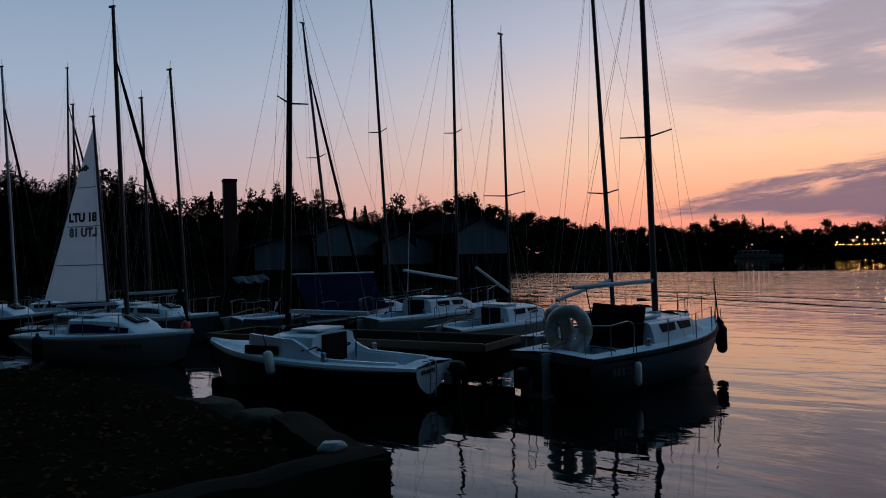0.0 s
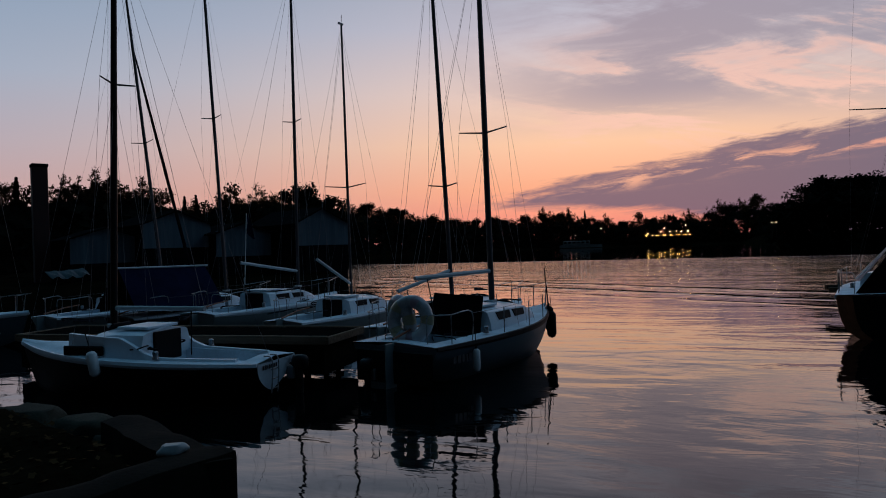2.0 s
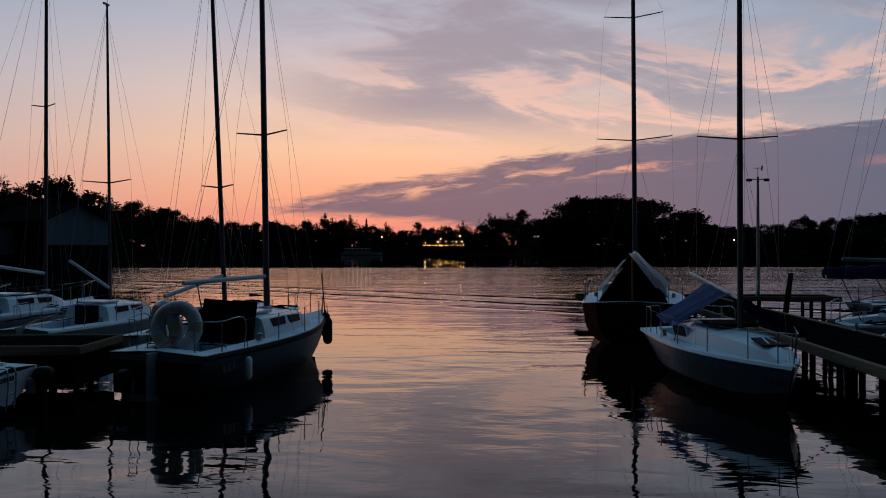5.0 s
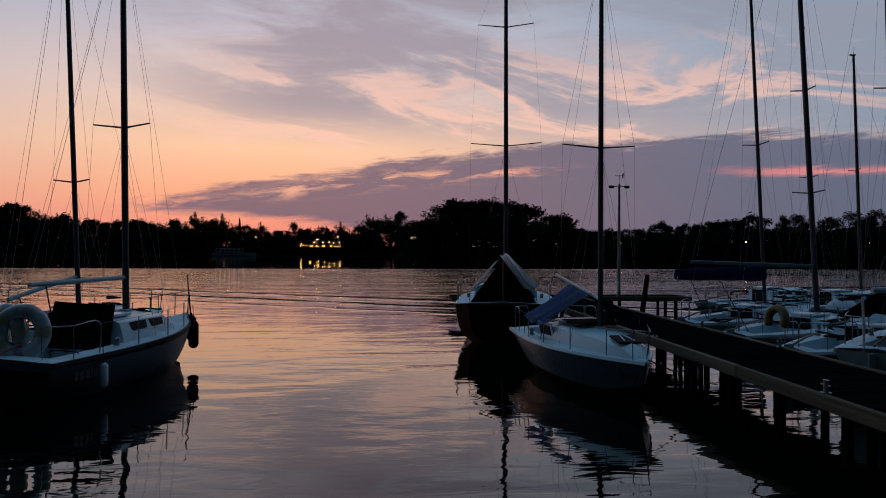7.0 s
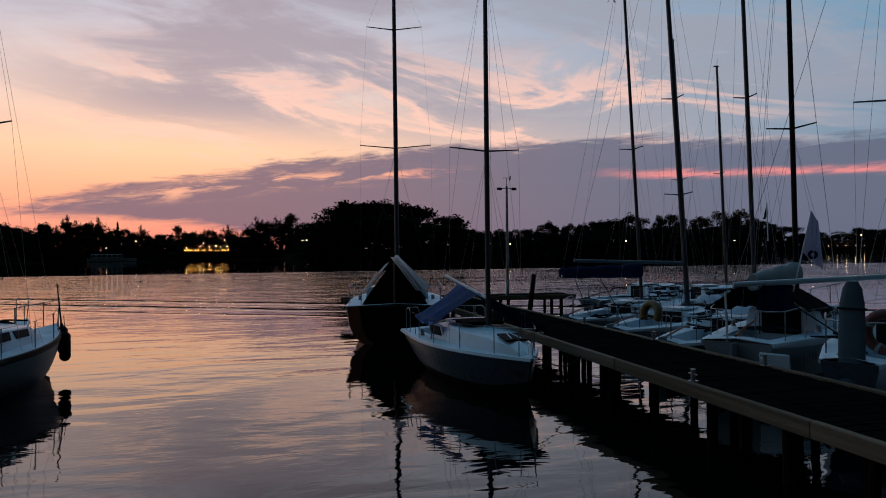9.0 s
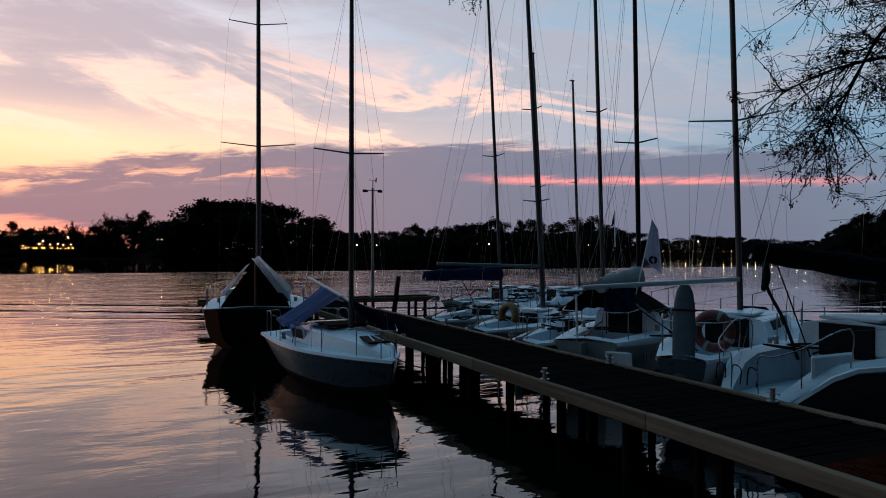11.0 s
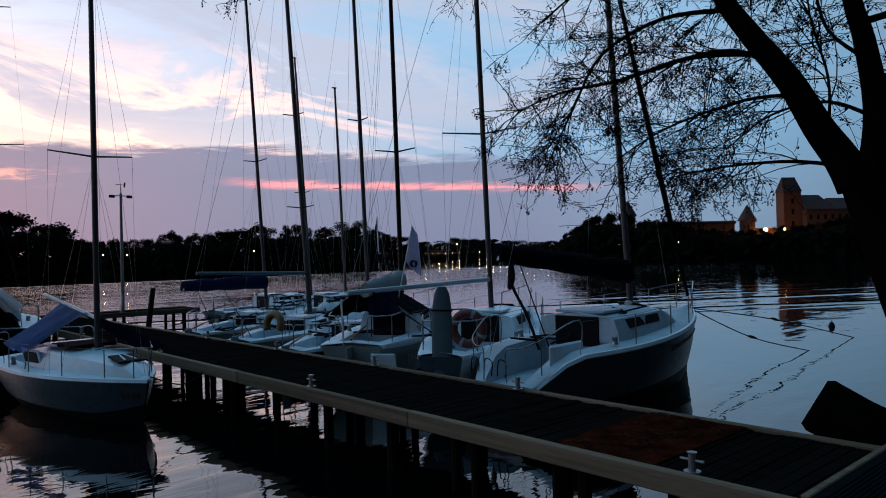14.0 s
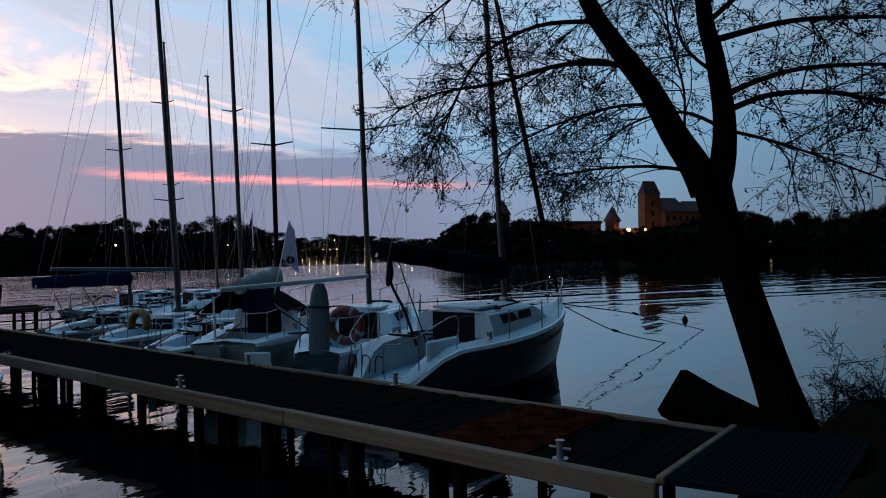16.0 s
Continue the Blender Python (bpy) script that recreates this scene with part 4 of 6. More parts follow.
# boarding ladder, marks and coaming of the dark-hulled boat
bm = bmesh.new()
for y in (-0.1, 0.1):
    tube(bm, curve_pts([(0.0, y, 0.74), (-0.14, y, 0.72), (-0.16, y, 0.5), (-0.13, y, 0.12)], 4), 0.012, 6)
for zz in (0.2, 0.36, 0.52):
    tube(bm, [(-0.145, -0.1, zz), (-0.145, 0.1, zz)], 0.012, 6)
ob = part("boarding_ladder", bm, "steel", boat_b, "bent steel boarding ladder")
ob.matrix_basis = pose(0, 0.1, 0)
bars(boat_b, "registration_marks", pose(-0.125, 0.45, 0.58, 0, 0, -90), (0.05, 0.05, 0.02, 0.05, 0.05, 0.05, 0.04), 0.07, "ink", 0.025)
for sgn in (1, -1):
    bm = bmesh.new()
    prof = []
    for k in range(15):
        s = 0.06 + 0.62 * k / 14
        y = half_beam(s, 2.0, 0.62) * 0.72
        h = 0.07 + 0.30 * max(0.0, min(1.0, (s - 0.32) / 0.12)) ** 1.6
        zz = sheer(s, 0.66, 0.9)
        prof.append([(s * 5.42, sgn * (y + 0.06), zz), (s * 5.42, sgn * (y + 0.03), zz + h), (s * 5.42, sgn * (y - 0.05), zz + h), (s * 5.42, sgn * (y - 0.08), zz - 0.2)])
    loft(bm, prof, close=True, cap=True)
    bmesh.ops.recalc_face_normals(bm, faces=bm.faces)
    smooth(part("coaming", bm, "gel", boat_b), 50)
    part("side_window", box(bmesh.new(), (3.2, sgn * 0.80, 0.88), (0.85, 0.05, 0.17), pose(0, 0, 0), 0.02), "glass", boat_b)
bars(boat_c, "registration_marks", pose(0.22, -1.09, 0.50), (0.09, 0.1, 0.09, 0.04, 0.09), 0.13, "ink", 0.04)
part("transom_panel", box(bmesh.new(), (-0.13, 0, 0.36), (0.04, 1.8, 0.60), bevel=0.02), "black", boat_c, "black painted stern panel")
part("cockpit_cloth", sheet(bmesh.new(), (1.95, 0.62, 1.55), (1.95, -0.62, 1.5), (1.72, -0.66, 0.72), (1.72, 0.66, 0.72), 0.02), "cloth_black", boat_c, "black cloth over the companionway")
for x, y, h in ((4.75, -0.55, 1.0), (4.95, -0.45, 0.85)):
    part("pole", tube(bmesh.new(), [(x, y, 0.95), (x - 0.16, y, 0.95 + h)], 0.014, 5), "rope", boat_c)
for k, (x, y, tilt) in enumerate(((0.42, 0.02, 8), (0.62, 0.40, -10))):
    r = thing("swim_ring", "clear inflatable swim ring with pastel prints in a cockpit", "swim ring", boat_c.matrix_basis @ pose(x, y, 1.15, tilt, 0, 102 - 38 * k))
    smooth(part("tube", ring_mesh(0.35, 0.125), "clear", r), 80)
    for a, material in ((0.5, "patch_yellow"), (1.7, "patch_pink"), (2.9, "patch_yellow"), (4.4, "patch_pink"), (5.4, "patch_yellow")):
        smooth(part("print", ring_mesh(0.35, 0.127, 5, 12, a, 0.42), material, r, "faded pastel print"), 80)
    part("valve", tube(bmesh.new(), [(0.35, -0.12, 0), (0.35, -0.145, 0)], 0.015, 8), "white", r)
# loose gear on the same boat
for k in range(7):
    x, y = 0.25 + 0.2 * k, (-1) ** k * 0.5 + 0.1 * math.sin(k * 3)
    bm = tube(bmesh.new(), curve_pts([(x, y, 0.79), (x + 0.2, y + 0.15, 0.84), (x + 0.42, y - 0.1, 0.8), (x + 0.3, y - 0.28, 0.79)], 5), 0.011, 5)
    part("loose_rope", bm, "rope", boat_c)

# a small red ball buoy hung at the bow of the boat by the bank
ball = thing("buoy", "small red ball buoy hung at a boat's bow", "buoy", boat_a.matrix_basis @ pose(5.15, 0.1, 0.98))
smooth(part("ball", tube(bmesh.new(), [(0, 0, -0.13), (0, 0, -0.1), (0, 0, 0.0), (0, 0, 0.1), (0, 0, 0.13)], [0.03, 0.09, 0.13, 0.09, 0.03], 14), "red_buoy", ball), 80)
part("lanyard", tube(bmesh.new(), [(0, 0, 0.12), (-0.25, 0.0, 0.34)], 0.008, 5), "rope", ball)

# marks on the boat by the bank
bars(boat_a, "name_marks", pose(3.35, -0.93, 0.52, 0, 0, 9), (0.10, 0.1, 0.1, 0.12, 0.08, 0.12, 0.1, 0.1, 0.1), 0.12, "ink", 0.03)
part("boom_gallows", tube(bmesh.new(), [(2.9, 0, 1.55), (0.6, 0.1, 1.45)], 0.04, 8), "alu_light", boat_a)

# dinghy mainsail
def main_sail():
    bm = bmesh.new()
    rows = []
    foot_z, top = 1.45, 7.15
    for i in range(15):
        v = i / 14
        z = foot_z + (top - foot_z) * v
        lean = -0.27 * (z - 1) / 6.5
        chord = 2.72 * (1 - v) ** 0.98 + 0.10
        row = []
        for j in range(11):
            u = j / 10
            row.append((3.33 + lean - chord * u, lean + 0.16 * math.sin(math.pi * u) * (1 - v * 0.6) + 0.10 * u, z - 0.12 * u * (1 - v) * math.sin(u * 3)))
        rows.append(row)
    loft(bm, rows)
    bmesh.ops.solidify(bm, geom=bm.faces[:], thickness=0.006)
    sail = smooth(part("mainsail", bm, "sail", boat_t, "white mainsail with black sail numbers"), 60)
    for z in (2.6, 3.9, 5.2):
        bm = bmesh.new()
        chord = 2.72 * (1 - (z - foot_z) / (top - foot_z)) ** 0.98
        lean = -0.27 * (z - 1) / 6.5
        rows = [[(3.3 + lean - chord * u, lean + 0.16 * math.sin(math.pi * u) * (1 - 0.6 * (z - foot_z) / 5.7) + 0.10 * u - 0.014, z + dz) for u in (0, 0.2, 0.4, 0.6, 0.8, 0.97)] for dz in (0.0, 0.03)]
        loft(bm, rows)
        bmesh.ops.solidify(bm, geom=bm.faces[:], thickness=0.004)
        part("batten", bm, "cloth_grey", sail)
    part("boom", tube(bmesh.new(), [(3.35, 0, 1.38), (0.85, 0.1, 1.30)], 0.035, 8), "alu_light", boat_t)
    part("boom_bag", tube(bmesh.new(), [(3.2, 0.0, 1.3), (2.6, 0.03, 1.24), (1.9, 0.06, 1.2), (1.3, 0.1, 1.25)], [0.06, 0.15, 0.16, 0.07], 10), "cloth_navy", boat_t, "navy canvas hung under the boom")
    for text, z, flip, size in (("LTU 18", 4.08, False, 0.40), ("LTU 18", 4.00, True, 0.40)):
        cu = bpy.data.curves.new("sail_number", "FONT")
        cu.body, cu.size, cu.extrude, cu.offset = text, size, 0.002, 0.022
        me = bpy.data.meshes.new_from_object(bpy.data.objects.new("sail_number", cu))
        me.materials.append(MAT["ink"] if not flip else MAT["cloth_grey"])
        ob = new("sail_number", me)
        ob.parent = sail
        ob["label"] = "black sail number" if not flip else "sail number of the other side showing through"
        ob.matrix_basis = pose(1.78, -0.05, z, 90, 0, -2) if not flip else pose(2.98, -0.05, z - 0.42, 90, 0, -2) @ Matrix.Diagonal((-1, 1, 1, 1))
    bm = bmesh.new()
    for k, (x, z) in enumerate(((2.42, 5.78), (2.5, 5.84), (2.58, 5.78), (2.66, 5.83), (2.6, 5.9))):
        box(bm, (x + 0.1, -0.2, z), (0.13, 0.006, 0.08), pose(0, 0, 0), 0.0)
    part("class_emblem", bm, "ink", sail, "small dark class emblem")


main_sail()

# navy cockpit tent
t_ = boat_x
part("cockpit_tent", sheet(bmesh.new(), (-0.1, 0.0, 2.15), (2.9, 0.0, 2.1), (2.8, -1.05, 0.95), (-0.2, -1.05, 0.95), 0.05, 12, 0.4, 0.02), "cloth_navy", t_, "navy canvas cockpit tent")
part("cockpit_tent", sheet(bmesh.new(), (-0.1, 0.0, 2.15), (2.9, 0.0, 2.1), (2.8, 1.05, 0.95), (-0.2, 1.05, 0.95), 0.05, 12, 1.4, 0.02), "cloth_navy", t_, "navy canvas cockpit tent")
part("tent_end", sheet(bmesh.new(), (-0.12, 0.03, 2.15), (-0.12, -0.03, 2.15), (-0.22, -1.05, 0.95), (-0.22, 1.05, 0.95), 0.0, 8, 0.0, 0.01), "cloth_black", t_)
part("ridge_pole", tube(bmesh.new(), [(-0.15, 0, 2.15), (3.0, 0, 2.12)], 0.03, 6), "alu_light", t_)
part("folded_cloth", sheet(bmesh.new(), (0.2, 0.5, 2.1), (1.4, 0.5, 2.15), (1.4, 0.0, 1.95), (0.2, 0.0, 1.9), 0.05, 8, 0.2, 0.05), "teal", boat_y, "pale blue folded cloth")

# tarpaulins on the brown yacht
h = boat_h
part("tarpaulin", sheet(bmesh.new(), (-0.12, 0.10, 2.30), (-0.10, 0.24, 2.20), (0.02, 0.93, 1.42), (-0.04, 0.80, 1.38), 0.05, 10, 0.3, 0.03), "cloth_white", h, "pale grey tarpaulin strip")
part("tarpaulin", sheet(bmesh.new(), (-0.14, 0.10, 2.40), (-0.14, -0.14, 2.42), (0.0, -0.93, 1.52), (-0.04, -0.60, 1.46), 0.06, 12, 1.1, 0.05), "cloth_white", h, "pale grey tarpaulin strip")
part("tarpaulin", sheet(bmesh.new(), (-0.14, -0.05, 2.42), (1.9, -0.05, 2.4), (1.9, -0.98, 1.50), (0.0, -0.95, 1.50), 0.05, 12, 0.1, 0.04), "cloth_white", h, "pale grey tarpaulin strip")
part("dark_tent", sheet(bmesh.new(), (0.22, 0.10, 2.16), (0.22, -0.14, 2.22), (0.12, -0.95, 1.02), (0.12, 0.90, 1.02), 0.0, 8, 0.2, 0.02), "cloth_black", h, "black cockpit tent")
for sgn in (1, -1):
    part("dark_tent", sheet(bmesh.new(), (0.22, sgn * 0.1, 2.18), (2.5, sgn * 0.1, 2.2), (2.5, sgn * 0.95, 1.02), (0.12, sgn * 0.93, 1.02), 0.05, 8, 0.2, 0.02), "cloth_black", h, "black cockpit tent")
part("boom_crutch", tube(bmesh.new(), [(0.0, 0.0, 0.95), (0.0, 0.0, 2.34)], 0.03, 6), "brown", h)

# blue tarpaulin over the white cruiser's boom
i_ = boat_i
part("boom", tube(bmesh.new(), [(3.3, 0.0, 1.56), (0.75, 0.0, 1.95)], 0.04, 8), "alu_light", i_)
part("tarpaulin", sheet(bmesh.new(), (1.74, -0.02, 1.83), (3.0, -0.02, 1.64), (2.50, -0.90, 1.05), (1.30, -0.95, 1.06), 0.10, 16, 0.6, 0.06), "cloth_blue", i_, "sun-bleached blue tarpaulin")
part("tarpaulin", sheet(bmesh.new(), (1.74, 0.02, 1.83), (3.2, 0.02, 1.62), (4.4, 0.80, 0.98), (2.0, 0.98, 1.02), 0.10, 12, 1.6, 0.03), "cloth_navy", i_, "navy tarpaulin side")
part("window_frame", box(bmesh.new(), (0, 0, 0), (0.74, 0.04, 0.30), pose(2.12, -0.715, 0.83, 12, 0, 3), 0.015), "gel", i_, "white cabin window frame")
part("cabin_window", box(bmesh.new(), (0, -0.012, 0), (0.62, 0.04, 0.21), pose(2.12, -0.715, 0.83, 12, 0, 3), 0.012), "glass", i_)
part("hatch_cover", box(bmesh.new(), (2.72, 0, 1.035), (0.95, 0.86, 0.06), pose(0, 0, 0), 0.02), "cloth_black", i_, "black canvas hatch cover")
part("tarp_tie", tube(bmesh.new(), [(2.50, -0.90, 1.05), (2.45, -0.95, 0.66)], 0.008, 5), "rope", i_)
part("tarp_tie", tube(bmesh.new(), [(1.30, -0.95, 1.06), (1.25, -0.93, 0.66)], 0.008, 5), "rope", i_)
part("cabin_pillar", box(bmesh.new(), (1.72, -0.66, 0.86), (0.07, 0.05, 0.46), pose(0, 0, 0), 0.015), "gel", i_)
for k, w in enumerate((0.10, 0.06, 0.05, 0.07, 0.05, 0.05, 0.06, 0.07, 0.06)):
    s_ = 0.845 + 0.0155 * k
    x_ = s_ * 5.35 - 0.06
    y_ = [half_beam(q, 2.15, 0.82) * (1 - 0.4 ** 2.1) ** 0.75 * 0.944 for q in (s_, s_ + 0.012)]
    part("name_mark", box(bmesh.new(), (0, 0, 0), (w, 0.02, 0.10 + 0.05 * (k in (0, 1, 5))), pose(x_, -y_[0] - 0.014, 0.31, 16, 0, math.degrees(math.atan2(y_[0] - y_[1], 0.064)))), "ink", i_, "row of dark marks")
part("bow_rope", tube(bmesh.new(), curve_pts([(5.2, 0.1, 0.62), (4.9, 0.9, 0.35), (4.7, 1.6, 0.66)], 6), 0.012, 5), "rope", i_)


# ---------------------------------------------------------------- gear on the jetty side boats
def lifebuoy(m, material, label, horseshoe=False):
    b = thing("lifebuoy", label, "lifebuoy", m)
    smooth(part("ring", ring_mesh(0.21 if horseshoe else 0.27, 0.08, 26, 10, *((-0.5, 4.14) if horseshoe else ())), material, b), 80)
    if not horseshoe:
        for a in (0.4, 1.97, 3.54, 5.11):
            smooth(part("band", ring_mesh(0.27, 0.088, 3, 10, a, 0.2), "cloth_grey", b), 80)
    else:
        part("strap", box(bmesh.new(), (0, -0.09, -0.05), (0.42, 0.01, 0.04)), "rope", b)
    return b


n_ = boat_n
bm = bmesh.new()
rows = []
for k, (zz, w) in enumerate(((-0.10, 0.34), (0.2, 0.35), (0.8, 0.35), (1.15, 0.32), (1.36, 0.25), (1.46, 0.14))):
    rows.append([(w / 2 * math.cos(t), 0.035 * math.sin(t), zz + 0.55) for t in (2 * math.pi * j / 12 for j in range(12))])
loft(bm, rows, close=True, cap=True)
blade = smooth(part("rudder_blade", bm, "teal", n_, "long grey rudder blade lifted upright"), 60)
blade.matrix_basis = pose(-0.06, 0.0, 0.04, 0, -1, 95)
part("blade_strap", box(bmesh.new(), (0, 0, 1.62), (0.36, 0.09, 0.03)), "rope", blade)
lifebuoy(farther(1.06) @ pose(12.1, 1.62, 1.28, 0, 4, 80), "red", "weathered red lifebuoy hung on a stern rail")
lifebuoy(farther(1.09) @ pose(13.42, 5.88, 1.24, 8, 0, 66), "yellow", "yellow horseshoe lifebuoy on a stern rail", True)
bm = box(bmesh.new(), (1.6, -0.93, 0.74), (0.62, 0.05, 0.2), None, 0.07)
part("hull_window", bm, "glass", n_)
m_ = boat_m
for y in (1, -1):
    part("spray_hood", sheet(bmesh.new(), (1.1, 0.0, 1.98), (3.0, 0.0, 1.72), (3.2, y * 0.75, 1.25), (1.3, y * 0.78, 1.34), -0.02, 10, 0.3, 0.015), "cloth_black", m_, "black canvas spray hood")
part("hood_flap", sheet(bmesh.new(), (0.95, 0.16, 1.96), (0.95, -0.02, 1.98), (0.85, 0.48, 1.36), (0.75, 1.0, 1.34), 0.03, 8, 0.7, 0.02), "cloth_black", m_, "black hood side flap")
part("stern_cloth", sheet(bmesh.new(), (0.9, 0.02, 1.95), (0.9, -0.48, 1.92), (0.82, -0.74, 1.40), (0.82, 0.0, 1.38), 0.04, 10, 0.3, 0.03), "cloth_navy", m_, "navy cockpit dodger")
part("stern_board", box(bmesh.new(), (-0.16, -0.72, 0.62), (0.03, 0.5, 0.34), pose(0, 0, 0, 0, -12, 0), 0.02), "gel", m_, "white stern board with blue marks")
bars(m_, "name_marks", pose(0.35, -0.99, 0.55, 0, 0, 4), (0.13, 0.13, 0.13, 0.13, 0.13), 0.17, "black", 0.05)
part("rail_post", tube(bmesh.new(), [(-0.02, 0.2, 0.7), (-0.08, 0.2, 1.75)], 0.02, 6), "white", m_)


def flag(name, at, height, w, h, material, label, tilt=12, turn=20):
    f = thing(name, label, "flag", Matrix.Translation(at) @ pose(0, 0, 0, 0, tilt, turn))
    part("staff", tube(bmesh.new(), [(0, 0, 0), (0, 0, height)], 0.014, 6), "white", f)
    c = part("cloth", sheet(bmesh.new(), (0.01, 0, height), (w * 0.35, 0.03, height - 0.18), (w, 0.06, height - h), (0.01, 0, height - h * 0.75), 0.03, 8, 0.5, 0.03), material, f)
    return f, c


f_, c_ = flag("flag", farther(1.06) @ Vector((15.09, 3.73, 1.40)), 2.0, 0.46, 1.15, "flag", "white and blue pennant hanging from a short staff", 12, -78)
part("emblem", ring_mesh(0.065, 0.03), "cloth_navy", f_, "blue round emblem").matrix_basis = pose(0.20, 0.03, 1.12)
flag("flag", farther(1.06) @ Vector((17.2, 4.75, 2.7)), 1.0, 0.26, 0.34, "cloth_navy", "small dark flag drooping from a backstay", 18)
flag("flag", Vector((-1.42, 27.9, 1.3)), 2.7, 0.4, 1.0, "cloth_navy", "navy pennant with pale mark", 3)

# folded sails and coiled ropes on the decks along the jetty
rnd = random.Random(11)
for boat, n in ((boat_k, 16), (boat_j, 16), (boat_l, 14), (boat_m, 6), (boat_n, 5), (boat_o, 3), (boat_d, 8), (boat_e, 7), (boat_h, 7), (boat_p, 6), (boat_q, 5), (boat_g, 6), (boat_x, 5), (boat_y, 5), (boat_a, 5), (boat_b, 5)):
    for k in range(n):
        x, y = rnd.uniform(0.4, 4.6), rnd.uniform(-0.75, 0.75)
        z = 0.72 + 0.04 * x + (0.45 if 2.2 < x < 4.4 and abs(y) < 0.6 else 0.06)
        z += 0.2 if boat in (boat_n, boat_o, boat_m, boat_h) else 0
        p = [(x + rnd.uniform(-0.6, 0.6), y + rnd.uniform(-0.4, 0.4), z + rnd.uniform(-0.02, 0.08)) for _ in range(4)]
        part("rope", tube(bmesh.new(), curve_pts(p, 5), rnd.uniform(0.010, 0.022), 5), "rope", boat)
for boat, x, y, z, w in ((boat_k, 4.6, 0.1, 1.0, 1.5), (boat_l, 2.6, -0.2, 1.05, 1.2), (boat_j, 4.8, 0.2, 0.95, 1.2)):
    bm = bmesh.new()
    rows = []
    for k in range(9):
        u = k / 8
        r = 0.24 * math.sin(math.pi * min(1, max(0.06, u))) * (1 + 0.2 * math.sin(k * 2.7))
        rows.append([(x - w / 2 + w * u, y + r * 1.3 * math.cos(t), z + r * (0.9 * math.sin(t) if math.sin(t) > 0 else 0.2 * math.sin(t))) for t in (2 * math.pi * j / 12 for j in range(12))])
    loft(bm, rows, close=True, cap=True)
    smooth(part("folded_sail", bm, "sail", boat, "white sail folded on the deck"), 60)

# details of the racing sloop
o_ = boat_o
part("cockpit_side", box(bmesh.new(), (1.15, -0.62, 0.95), (0.9, 0.06, 0.4), None, 0.03), "gel", o_)
part("locker_slot", box(bmesh.new(), (1.15, -0.585, 0.98), (0.5, 0.02, 0.15), None, 0.008), "glass", o_, "dark locker slot")
for k in range(4):
    part("hull_stripe", tube(bmesh.new(), [(x, -(half_beam(x / 6.88, 2.5, 0.8) - 0.015 - 0.03 * k), sheer(x / 6.88, 0.95, 1.3) - 0.22 - 0.045 * k) for x in (3.6, 4.0, 4.4, 4.8, 5.2, 5.6)], 0.012, 5), "black", o_)
for k in range(3):
    y = 0.1 + 0.28 * k
    part("rope_loop", tube(bmesh.new(), curve_pts([(0.5, y, 0.62), (0.45, y - 0.06, 0.85), (0.5, y + 0.12, 0.88), (0.55, y + 0.2, 0.62)], 6), 0.010, 6), "rope", o_)
part("mainsheet_tackle", tube(bmesh.new(), curve_pts([(1.45, 0.72, 2.45), (1.5, 0.7, 2.0), (1.62, 0.5, 1.5), (1.75, 0.35, 0.9)], 5), 0.028, 6), "rope", o_)
part("coiled_sheet", tube(bmesh.new(), curve_pts([(1.45, 0.70, 2.45), (1.38, 0.66, 2.15), (1.44, 0.72, 1.98), (1.52, 0.70, 2.15), (1.47, 0.70, 2.42)], 6), 0.04, 6), "rope", o_)
# warps from its bow
for end, mid in (((20.6, -6.3, -0.25), (18.87, -4.45, 0.33)), ((23.6, -8.4, -0.25), (20.14, -5.3, 0.65))):
    r = thing("mooring_line", "dark mooring line running from a bow to the water", "rope")
    part("line", tube(bmesh.new(), curve_pts([(17.28, -2.78, 1.20), mid, end], 8), 0.014, 5), "rope", r)
    part("float", tube(bmesh.new(), [Vector(mid) + Vector((-0.14, 0.12, 0.05)), Vector(mid) + Vector((0.0, 0.0, 0.01)), Vector(mid) + Vector((0.14, -0.14, -0.04))], [0.02, 0.04, 0.02], 6), "rope", r)
buoy = thing("mooring_buoy", "small dark mooring buoy floating on the water", "buoy", pose(26.7, -8.7, -0.22))
smooth(part("ball", tube(bmesh.new(), [(0, 0, -0.15), (0, 0, -0.1), (0, 0, 0.0), (0, 0, 0.1), (0, 0, 0.16)], [0.03, 0.09, 0.11, 0.08, 0.03], 14), "fender_dark", buoy), 80)
part("ring", ring_mesh(0.04, 0.01, 12, 6), "galv", buoy).matrix_basis = pose(0, 0, 0.2)

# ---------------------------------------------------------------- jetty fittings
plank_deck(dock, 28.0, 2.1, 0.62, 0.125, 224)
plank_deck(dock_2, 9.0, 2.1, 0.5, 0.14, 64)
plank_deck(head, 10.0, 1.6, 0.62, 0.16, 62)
for x in (0.0, 9.0):
    part("end_board", box(bmesh.new(), (x - 0.03 if x == 0 else x + 0.03, 1.05, 0.43), (0.06, 2.1, 0.18), None, 0.01), "beam", dock_2, "pale end board")
rug = thing("rug", "worn red patterned rug lying across the planks", "rug", pose(0, 0, 0))
rm = Matrix(((U.x, -V.x, 0, 0), (U.y, -V.y, 0, 0), (0, 0, 1, 0), (0, 0, 0, 1)))
rug.matrix_basis = Matrix.Translation(U * 3.62 + V * 6.85 + Vector((0, 0, 0.636))) @ rm
bm = bmesh.new()
rows = [[(-0.55 + 1.15 * i / 14, -0.95 + 1.9 * j / 20, 0.006 * math.sin(i * 1.3) * math.sin(j * 0.9)) for j in range(21)] for i in range(15)]
loft(bm, rows)
bmesh.ops.solidify(bm, geom=bm.faces[:], thickness=0.008)
part("weave", bm, "rug", rug)
